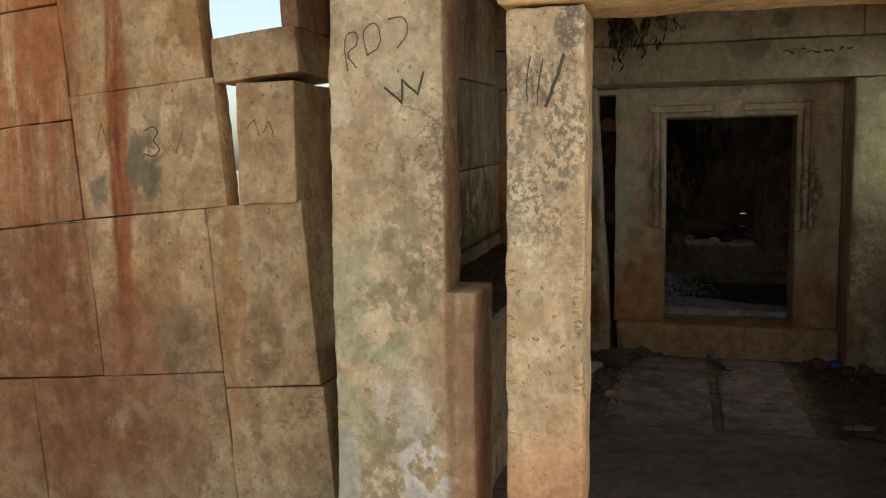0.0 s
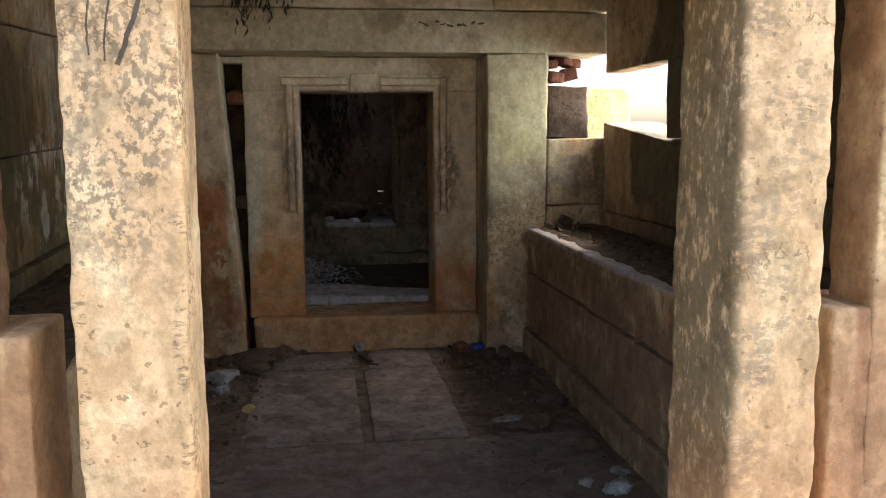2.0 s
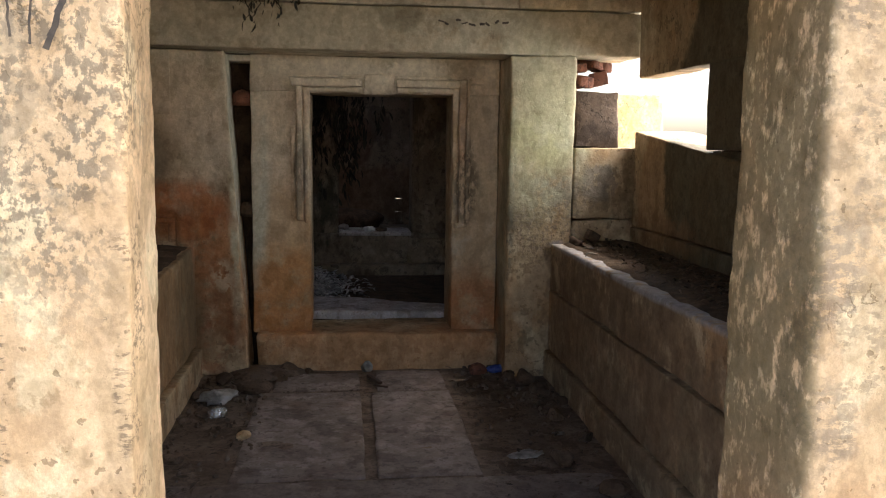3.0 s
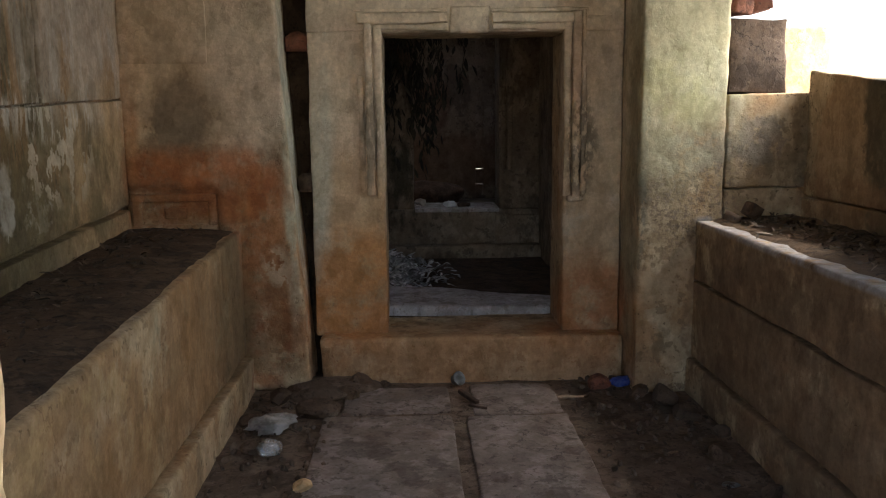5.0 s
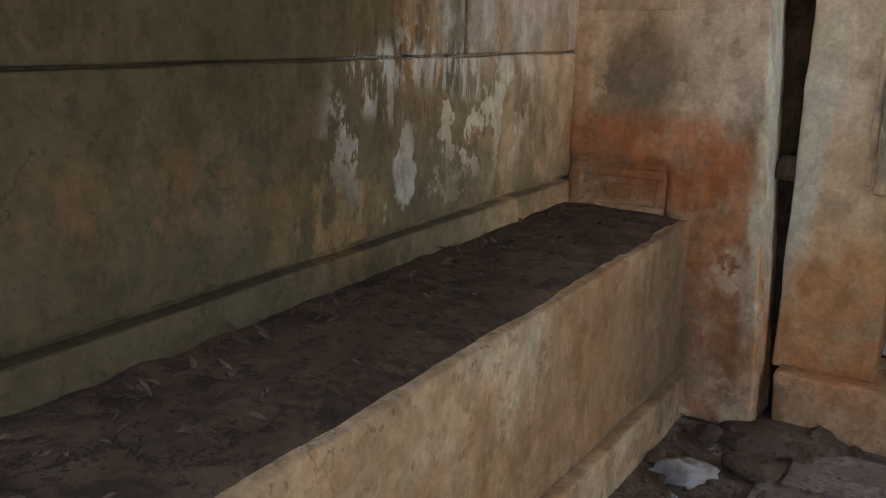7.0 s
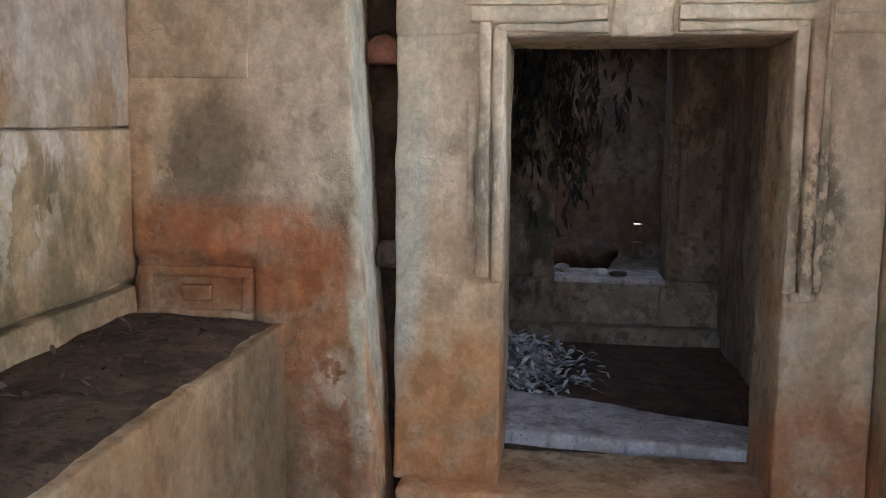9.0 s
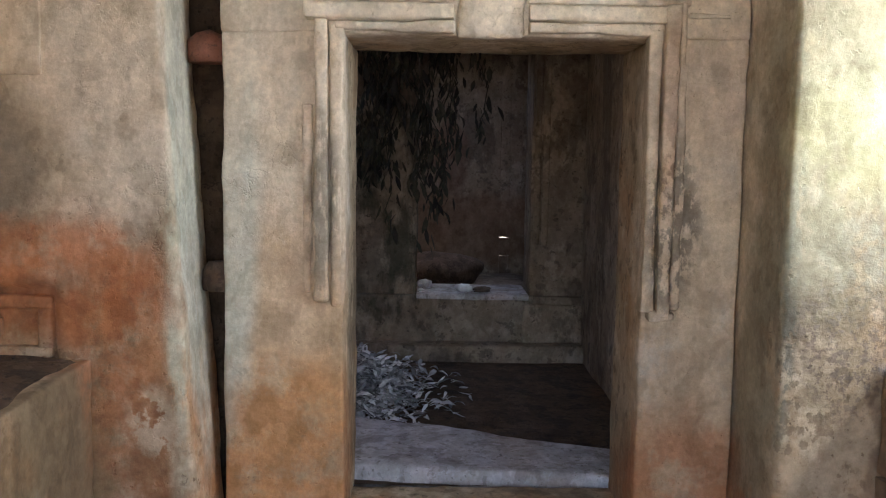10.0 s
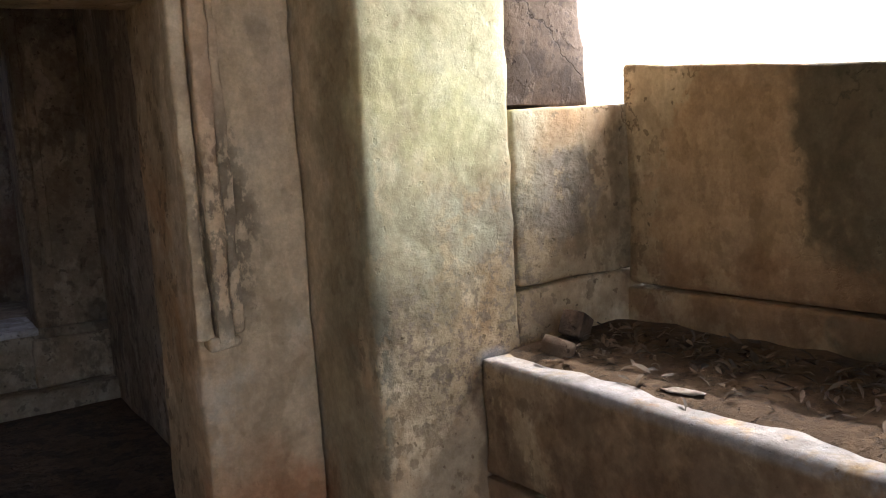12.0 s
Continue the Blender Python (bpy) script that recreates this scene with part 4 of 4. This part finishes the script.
# ---------------------------------------------------------------- dirt on the benches
def dirt(x0, x1, y0, y1, z, slope, seed, high=0.02):
    """A thin uneven layer that thins out at its edges."""
    bm = bmesh.new()
    nx, ny = 14, round((y1 - y0) / 0.04)
    grid = []
    for i in range(nx + 1):
        row = []
        for j in range(ny + 1):
            u, y = i / nx, y0 + (y1 - y0) * j / ny
            edge = x1 + (0.035 if x1 > 0 else 0.006) * noise.noise(Vector((seed, y * 3, 0))) * 0.6 + (0.02 if x1 > 0 else 0.006) * noise.noise(Vector((seed, y * 11, 3)))
            x = x0 + (edge - x0) * u
            p = Vector((x, y, z + slope * (y - 5.85)))
            p.z += high * (1 - u ** 3) * (0.8 + 0.7 * noise.noise(p * 9)) - (0.014 if i == nx else 0)
            row.append(bm.verts.new(p))
        grid.append(row)
    for i in range(nx):
        for j in range(ny):
            bm.faces.new((grid[i][j], grid[i + 1][j], grid[i + 1][j + 1], grid[i][j + 1]))
    return bm


tagged(linked("dirt_layer", dirt(-1.335, -0.802, 2.66, 5.86, 0.849, 0.042, 3, 0.022), soil_and_shade), "dark earth covering the top of the bench", "dirt", kind="stuff")
tagged(linked("dirt_layer", dirt(2.02, 1.545, 2.55, 5.755, 0.884, 0.0, 7), soil_and_shade), "dark earth and leaf mould on the bench top", "dirt", kind="stuff")

# ---------------------------------------------------------------- leaves
dry_leaf = plain("dry_leaf", (0.30, 0.26, 0.21), (0.16, 0.12, 0.09), 0.8, 30, vary=True)
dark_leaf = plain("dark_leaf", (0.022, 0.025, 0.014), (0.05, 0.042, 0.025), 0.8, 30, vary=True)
brown_leaf = plain("brown_leaf", (0.11, 0.075, 0.048), (0.055, 0.038, 0.025), 0.85, 30, vary=True)
pale_leaf = plain("pale_leaf", (0.58, 0.56, 0.54), (0.36, 0.34, 0.32), 0.75, 25, vary=True)


def leaf(bm, place, size, rng, flat=0.35, down=False):
    """A narrow curled leaf of six faces."""
    yaw = rng.uniform(0, math.tau)
    m = Matrix.Translation(place) @ Euler((rng.uniform(-flat, flat), rng.uniform(-flat, flat), yaw)).to_matrix().to_4x4()
    if down:
        m = Matrix.Translation(place) @ Euler((radians(90) + rng.uniform(-0.5, 0.5), rng.uniform(-0.4, 0.4), yaw)).to_matrix().to_4x4() @ Matrix.Rotation(radians(-90), 4, 'Z')
    w, curl = size * rng.uniform(0.09, 0.2), size * rng.uniform(-0.12, 0.22)
    rows = []
    for i, (t, k) in enumerate(((0, 0.15), (0.35, 1), (0.7, 0.8), (1, 0.08))):
        z = curl * math.sin(t * math.pi)
        rows.append([bm.verts.new(m @ Vector((t * size, s * w * k, z + (0.4 * w * k if s else 0)))) for s in (-1, 0, 1)])
    for a, b in zip(rows, rows[1:]):
        for i in range(2):
            bm.faces.new((a[i], a[i + 1], b[i + 1], b[i]))


def scatter(count, spot, size, seed, flat=0.35):
    rng, bm = random.Random(seed), bmesh.new()
    for _ in range(count):
        leaf(bm, spot(rng), size * rng.uniform(0.6, 1.35), rng, flat)
    return bm


def heap_spot(rng):
    while True:
        x, y = rng.gauss(-0.33, 0.22), rng.gauss(7.7, 0.33)
        if -1.1 < x < 0.75 and 7.25 < y < 8.65:
            h = 0.27 * math.exp(-((x + 0.5) / 0.5) ** 2 - ((y - 7.9) / 0.6) ** 2)
            return Vector((x, y, 0.24 + rng.uniform(0.2, 1) * h))


tagged(linked("leaf_heap", scatter(4200, heap_spot, 0.075, 5, 0.6), pale_leaf), "heap of pale dry leaves on the chamber floor", "leaves", kind="stuff")


def bench_spot(rng):
    return Vector((rng.triangular(1.56, 2.0, 1.85), rng.uniform(2.7, 5.7), 0.895 + rng.uniform(0, 0.018)))


tagged(linked("leaf_litter", scatter(1500, bench_spot, 0.036, 6, 0.6), brown_leaf), "brown leaf litter on the bench top", "leaves", kind="stuff")


def left_bench_spot(rng):
    y = rng.uniform(2.8, 5.8)
    return Vector((rng.triangular(-1.31, -0.9, -1.27), y, 0.872 + 0.042 * (y - 5.85) + rng.uniform(0, 0.012)))


tagged(linked("leaf_litter", scatter(420, left_bench_spot, 0.04, 12, 0.5), brown_leaf), "brown leaf scraps on the dirt of the bench", "leaves", kind="stuff")


def floor_spot(rng):
    x = rng.choice((-1, 1))
    return Vector((rng.uniform(-0.73, -0.35) if x < 0 else rng.uniform(0.82, 1.44), rng.uniform(2.8, 5.95), 0.006 + rng.uniform(0, 0.012)))


tagged(linked("leaf_litter", scatter(330, floor_spot, 0.045, 8), brown_leaf), "dry leaf scraps on the earth floor", "leaves", kind="stuff")


def creeper(name, roots, drop, spread, count, size, material, seed, label, droop=True):
    """Withered stems that hang down, with narrow leaves along them."""
    rng = random.Random(seed)
    holder = thing(name, roots[0], label, "plant")
    stems, leaves = bmesh.new(), bmesh.new()
    for root in roots:
        p, length = Vector(root), drop * rng.uniform(0.45, 1.0)
        steps = 14
        trail = []
        for i in range(steps + 1):
            trail.append(p.copy())
            p = p + Vector((rng.gauss(0, spread), rng.gauss(0, spread * 0.4), -length / steps))
        for a, b in zip(trail, trail[1:]):
            ring = []
            for c, r in ((a, 0.005), (b, 0.004)):
                ring.append([stems.verts.new(c + Vector((math.cos(k * 2.094) * r, math.sin(k * 2.094) * r, 0))) for k in range(3)])
            for k in range(3):
                stems.faces.new((ring[0][k], ring[0][(k + 1) % 3], ring[1][(k + 1) % 3], ring[1][k]))
        for _ in range(count):
            c = rng.choice(trail)
            leaf(leaves, c + Vector((rng.gauss(0, 0.03), rng.gauss(0, 0.03), rng.gauss(0, 0.03))), size * rng.uniform(0.6, 1.4), rng, down=True)
    tagged(part("stem", stems, material, holder), kind="stuff")
    tagged(part("leaf", leaves, material, holder), kind="stuff")
    return holder


rng = random.Random(17)
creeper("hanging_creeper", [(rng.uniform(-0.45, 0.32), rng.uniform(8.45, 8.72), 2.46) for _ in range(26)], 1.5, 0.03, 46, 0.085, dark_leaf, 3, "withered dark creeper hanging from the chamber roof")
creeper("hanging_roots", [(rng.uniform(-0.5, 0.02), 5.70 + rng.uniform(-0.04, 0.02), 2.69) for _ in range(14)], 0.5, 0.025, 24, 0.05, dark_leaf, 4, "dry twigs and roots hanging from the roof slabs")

# ---------------------------------------------------------------- stones on the floor and in the gap
rng = random.Random(31)
STONES = [(-0.39, 5.54, 0.085, "flat brown stone lying by the bench"), (-0.23, 6.0 - 0.08, 0.075, "rounded stone against the sill"), (-0.26, 5.76, 0.055, "rounded stone near the sill"), (-0.36, 4.69, 0.04, "small round orange stone on the earth floor"),
          (-0.60, 5.72, 0.06, "grey stone by the bench"), (1.05, 5.86, 0.06, "reddish stone against the sill"), (1.30, 5.57, 0.09, "dark stone lying by the bench"), (1.36, 5.38, 0.07, "dark stone lying by the bench"), (1.22, 5.72, 0.05, "small dark stone by the pilaster"),
          (1.33, 4.9, 0.05, "dark stone lying by the bench"), (1.2, 4.25, 0.06, "broken stone on the earth floor"), (1.34, 3.85, 0.07, "broken stone by the bench"), (1.1, 3.6, 0.05, "broken stone by the bench"), (-0.66, 4.4, 0.05, "small stone by the bench"), (-0.62, 5.08, 0.045, "small stone by the bench")]
for i, (x, y, r, label) in enumerate(STONES):
    ob = linked("stone", rock(r * 1.1, i + 3), red_stone if "red" in label else (porch_stone if "orange" in label else rubble_stone), smooth=False)
    ob.matrix_world = pose(x, y, 0.35 * r, 0, 0, rng.uniform(0, 360))
    tagged(ob, label, "stone", "loose stones on the floor")


def gravel_spot(rng):
    left = rng.random() < 0.5
    return Vector((rng.uniform(-0.74, -0.3) if left else rng.uniform(0.85, 1.45), min(5.97, rng.gauss(5.5, 0.45) if rng.random() < 0.7 else rng.uniform(2.9, 5.9)), 0.0))


gravel = bmesh.new()
for i in range(420):
    p, r = gravel_spot(rng), rng.uniform(0.006, 0.024)
    m = Matrix.Translation(p + Vector((0, 0, r * 0.3))) @ Euler((rng.uniform(0, 6), rng.uniform(0, 6), rng.uniform(0, 6))).to_matrix().to_4x4() @ Matrix.Diagonal((1, rng.uniform(0.5, 0.9), rng.uniform(0.4, 0.8), 1))
    bmesh.ops.create_icosphere(gravel, subdivisions=1, radius=r, matrix=m)
tagged(linked("gravel", gravel, earth, smooth=False), "small stones and crumbs of masonry on the earth floor", "gravel", kind="stuff")

part("rubble", block(1.64, 1.93, 5.81, 6.3, 1.5, 1.865, 0.05, 0.02, 0.02, 0.9, 48), rubble_stone, wall_back)
for i, (x, z, w, h, turn) in enumerate(((1.70, 1.93, 0.10, 0.07, 8), (1.82, 1.95, 0.12, 0.09, -12), (1.69, 2.02, 0.09, 0.06, -6), (1.78, 2.04, 0.08, 0.05, 15), (1.86, 2.03, 0.07, 0.06, 5))):
    ob = part("rubble", block(-w / 2, w / 2, -0.08, 0.12, -h / 2, h / 2, 0.03, 0.012, 0.012, 1.2, 60 + i), red_stone, wall_back)
    ob.matrix_world = pose(x, 5.90 + 0.02 * i, z, 4, turn, turn * 1.5)
for i, (z, x) in enumerate(((1.05, -0.47), (1.78, -0.505))):
    ob = part("rubble", pebble(0.075, 60 + i, 0.9, 0.3), red_stone if i else rubble_stone, wall_back)
    ob.matrix_world = pose(x, 6.17, z)
tagged(linked("fallen_block", block(1.86, 2.5, 6.5, 6.9, -0.22, 1.90, 0.1, 0.03, 0.02, seed=49), porch_stone), "sunlit pale stone block standing outside the gap", "stone block")

# ---------------------------------------------------------------- marks scrawled on the stones
def scrawl(parent, y, strokes, width, label, seed=1):
    """Charcoal strokes, laid just in front of a face."""
    rng = random.Random(seed)
    for pts in strokes:
        for _ in range(2 if len(pts) > 3 and width < 0.007 else 0):
            cut = [pts[0]]
            for a, b in zip(pts, pts[1:]):
                cut += [(a[0] * 0.75 + b[0] * 0.25, a[1] * 0.75 + b[1] * 0.25), (a[0] * 0.25 + b[0] * 0.75, a[1] * 0.25 + b[1] * 0.75)]
            pts = cut + [pts[-1]]
        fine = []
        for a, b in zip(pts, pts[1:]):
            for k in range(4):
                fine.append((a[0] + (b[0] - a[0]) * k / 4 + rng.uniform(-0.002, 0.002), y, a[1] + (b[1] - a[1]) * k / 4 + rng.uniform(-0.002, 0.002)))
        fine.append((pts[-1][0], y, pts[-1][1]))
        part("stroke", ribbon(fine, width), charcoal, parent, label)


scrawl(pillar_a, 2.117, [[(-0.935, 1.765), (-0.875, 1.715), (-0.872, 1.79), (-0.815, 1.74), (-0.795, 1.815)]], 0.009, "charcoal letter W")
scrawl(pillar_a, 2.117, [[(-1.075, 1.83), (-1.09, 1.95), (-1.04, 1.97), (-1.03, 1.92), (-1.085, 1.89), (-1.04, 1.84)], [(-1.0, 1.88), (-1.02, 1.97), (-0.96, 2.0), (-0.945, 1.91), (-1.0, 1.88)], [(-0.92, 2.0), (-0.86, 2.01), (-0.845, 1.95), (-0.89, 1.90)]], 0.0045, "faded charcoal scrawl", 2)
scrawl(pillar_b, 2.0215, [[(-0.355, 1.68), (-0.325, 1.76), (-0.30, 1.84)]], 0.012, "thick charcoal stroke", 3)
scrawl(pillar_b, 2.0215, [[(-0.415, 1.70), (-0.42, 1.76), (-0.405, 1.84)], [(-0.385, 1.685), (-0.38, 1.76), (-0.365, 1.83)]], 0.005, "thin charcoal stroke", 4)
scrawl(wall_porch, 2.584, [[(-2.25, 1.66), (-2.20, 1.685), (-2.17, 1.65), (-2.21, 1.62), (-2.165, 1.58), (-2.20, 1.54), (-2.25, 1.56)]], 0.006, "charcoal figure 3", 5)
scrawl(wall_porch, 2.584, [[(-2.5, 1.60), (-2.47, 1.70), (-2.44, 1.60)], [(-2.42, 1.62), (-2.40, 1.70), (-2.37, 1.64)], [(-2.13, 1.62), (-2.09, 1.56), (-2.05, 1.66)], [(-1.74, 1.66), (-1.70, 1.70), (-1.68, 1.63)], [(-1.66, 1.64), (-1.63, 1.69), (-1.61, 1.62)]], 0.004, "faint charcoal scrawl", 6)
rng = random.Random(44)
for i in range(9):
    x = 0.74 + i * 0.05 + rng.uniform(-0.01, 0.01)
    z = 2.27 + rng.uniform(-0.015, 0.02)
    scrawl(wall_back, 5.748, [[(x, z), (x + rng.uniform(0.015, 0.035), z + rng.uniform(-0.015, 0.02))]], rng.uniform(0.008, 0.018), "illegible dark mark", i)

# ---------------------------------------------------------------- litter
plastic = plain("clear_plastic", (0.75, 0.78, 0.8), (0.6, 0.64, 0.68), 0.15, 12, transmission=0.75)
bright_paper = plain("bright_paper", (0.78, 0.77, 0.76), (0.6, 0.59, 0.58), 0.7, 14)
paper = plain("white_paper", (0.34, 0.32, 0.30), (0.13, 0.12, 0.105), 0.8, 14)
blue_plastic = plain("blue_plastic", (0.03, 0.06, 0.30), (0.10, 0.14, 0.35), 0.25, 30)
yellow_plastic = plain("yellow_plastic", (0.55, 0.45, 0.12), (0.45, 0.42, 0.35), 0.4, 30)
wood = plain("old_wood", (0.09, 0.055, 0.035), (0.05, 0.03, 0.02), 0.9, 25)


def crumpled(sx, sy, sz, seed, bend=0.35):
    """A crushed, creased sheet or bag."""
    bm = bmesh.new()
    bmesh.ops.create_icosphere(bm, subdivisions=3, radius=1.0)
    off = Vector((seed * 2.7, seed, seed * 0.4))
    for v in bm.verts:
        k = 1 + bend * noise.noise(v.co * 1.6 + off) + bend * 0.8 * abs(noise.noise(v.co * 4.1 + off))
        v.co = Vector((v.co.x * sx * k, v.co.y * sy * k, max(v.co.z, -0.55) * sz * k))
    return bm


def lathe(profile, n=18):
    bm, rings = bmesh.new(), []
    for r, z in profile:
        rings.append([bm.verts.new((r * math.cos(math.tau * k / n), r * math.sin(math.tau * k / n), z)) for k in range(n)])
    for a, b in zip(rings, rings[1:]):
        for k in range(n):
            bm.faces.new((a[k], a[(k + 1) % n], b[(k + 1) % n], b[k]))
    return bm


for name, bm, mat, place, turn, label in (
        ("plastic_bag", crumpled(0.085, 0.055, 0.035, 3, 0.7), paper, (-0.57, 5.33, 0.035), 30, "crumpled pale plastic bag beside the bench"),
        ("plastic_bag", crumpled(0.055, 0.045, 0.035, 5, 0.4), plastic, (-0.545, 5.06, 0.025), 70, "small clear plastic bag on the earth floor"),
        ("plastic_wrapper", crumpled(0.06, 0.035, 0.028, 7, 0.5), blue_plastic, (1.16, 5.87, 0.02), 15, "shiny blue plastic wrapper by the sill"),
        ("plastic_wrapper", crumpled(0.05, 0.035, 0.012, 17, 0.5), yellow_plastic, (1.09, 2.93, 0.016), 40, "crushed yellow wrapper on the floor by the bench"),
        ("paper_scrap", crumpled(0.09, 0.05, 0.006, 9, 0.3), paper, (1.05, 4.35, 0.008), 20, "flat grey paper scrap on the earth floor"),
        ("paper_scrap", crumpled(0.05, 0.04, 0.03, 11, 0.5), bright_paper, (0.40, 8.90, 0.652), 0, "crumpled white paper on the inner sill"),
        ("plastic_bag", crumpled(0.06, 0.045, 0.035, 31, 0.6), plastic, (1.30, 3.34, 0.028), 40, "crushed clear plastic bag on the floor"),
        ("paper_scrap", crumpled(0.05, 0.03, 0.01, 33, 0.5), paper, (1.20, 3.46, 0.014), 70, "dirty paper scrap on the floor by the bench"),
        ("paper_scrap", crumpled(0.035, 0.045, 0.012, 35, 0.5), paper, (1.38, 3.55, 0.014), 15, "dirty paper scrap on the floor by the bench"),
        ("dead_leaf", crumpled(0.055, 0.028, 0.02, 19, 0.6), brown_leaf, (0.52, 8.88, 0.646), 25, "curled brown leaf on the inner sill"),
        ("paper_scrap", crumpled(0.022, 0.02, 0.012, 23, 0.5), bright_paper, (0.13, 8.86, 0.642), 10, "small white scrap on the inner sill"),
        ("paper_scrap", crumpled(0.03, 0.02, 0.008, 13, 0.4), paper, (1.28, 4.64, 0.006), 0, "small white paper scrap on the earth floor"),
        ("paper_scrap", crumpled(0.016, 0.04, 0.004, 15, 0.4), dry_leaf, (1.60, 5.20, 0.892), 20, "pale scrap lying on the bench edge")):
    ob = linked(name, bm, mat)
    ob.matrix_world = pose(*place, 0, 0, turn)
    tagged(ob, label, "litter")
cup = linked("paper_cup", lathe([(0.001, 0.002), (0.026, 0.002), (0.036, 0.045), (0.039, 0.047), (0.037, 0.043), (0.027, 0.008), (0.001, 0.006)]), paper)
cup.matrix_world = pose(0.285, 5.93, 0.026, 62, 0, 40)
tagged(cup, "small white cup lying on the floor by the sill", "cup")
shard = linked("pottery_shard", lathe([(0.036, 0.0), (0.042, 0.02), (0.040, 0.045), (0.036, 0.045), (0.037, 0.02), (0.031, 0.003)], 14), rubble_stone)
shard.matrix_world = pose(1.60, 5.60, 0.893, 18, 20, 40)
tagged(shard, "curved clay shard on the bench edge", "pottery")
slab_bit = linked("stone", block(-0.04, 0.04, -0.03, 0.03, -0.032, 0.032, 0.03, 0.008, 0.006, 1.0, 77), rubble_stone)
slab_bit.matrix_world = pose(1.74, 5.68, 0.935, 10, 25, 30)
tagged(slab_bit, "squarish broken stone on the bench corner", "stone", "loose stones on the floor")
stick = linked("stick", block(-0.012, 0.012, -0.10, 0.10, 0, 0.02, 0.03, 0.006, 0.004, 1.0, 78), wood)
stick.matrix_world = pose(0.345, 5.70, 0.004, 0, 0, 22)
tagged(stick, "short dark piece of wood on the paving", "stick")
stick2 = linked("stick", block(-0.006, 0.006, -0.05, 0.05, 0, 0.012, 0.03, 0.004, 0.003, 1.0, 79), wood)
stick2.matrix_world = pose(0.38, 5.55, 0.008, 0, 0, 60)
tagged(stick2, "thin dark twig on the paving", "stick")

for x, y, r, label in ((0.15, 9.02, 0.06, "pale stone on the inner sill"), (-0.72, 4.98, 0.035, "small stone against the bench foot"), (-0.70, 5.42, 0.045, "grey stone against the bench foot"), (-0.50, 5.82, 0.05, "stone on the earth by the pilaster"), (-0.08, 5.93, 0.035, "small stone against the sill"), (1.40, 4.55, 0.045, "dark stone against the bench foot"), (1.42, 5.15, 0.05, "dark stone against the bench foot")):
    ob = linked("stone", rock(r, int(x * 100) % 50 + 60), pale_stone if y > 6 else rubble_stone, smooth=False)
    ob.matrix_world = pose(x, y, (0.634 if y > 6 else 0.0) + 0.35 * r, 0, 0, x * 400)
    tagged(ob, label, "stone", "loose stones on the floor")
mound = linked("earth_mound", pebble(0.26, 27, 0.24, 0.35, 4), earth)
mound.matrix_world = pose(-0.36, 5.9, 0.0, 0, 0, 20)
tagged(mound, "low heap of loose earth in the corner by the sill", "earth")

# boulder and light chinks in the sanctum
boulder = linked("boulder", pebble(0.36, 9, 0.38, 0.3, 3), rubble_stone)
boulder.matrix_world = pose(0.25, 10.3, 0.62)
tagged(boulder, "rounded dark boulder on the sanctum floor", "boulder")
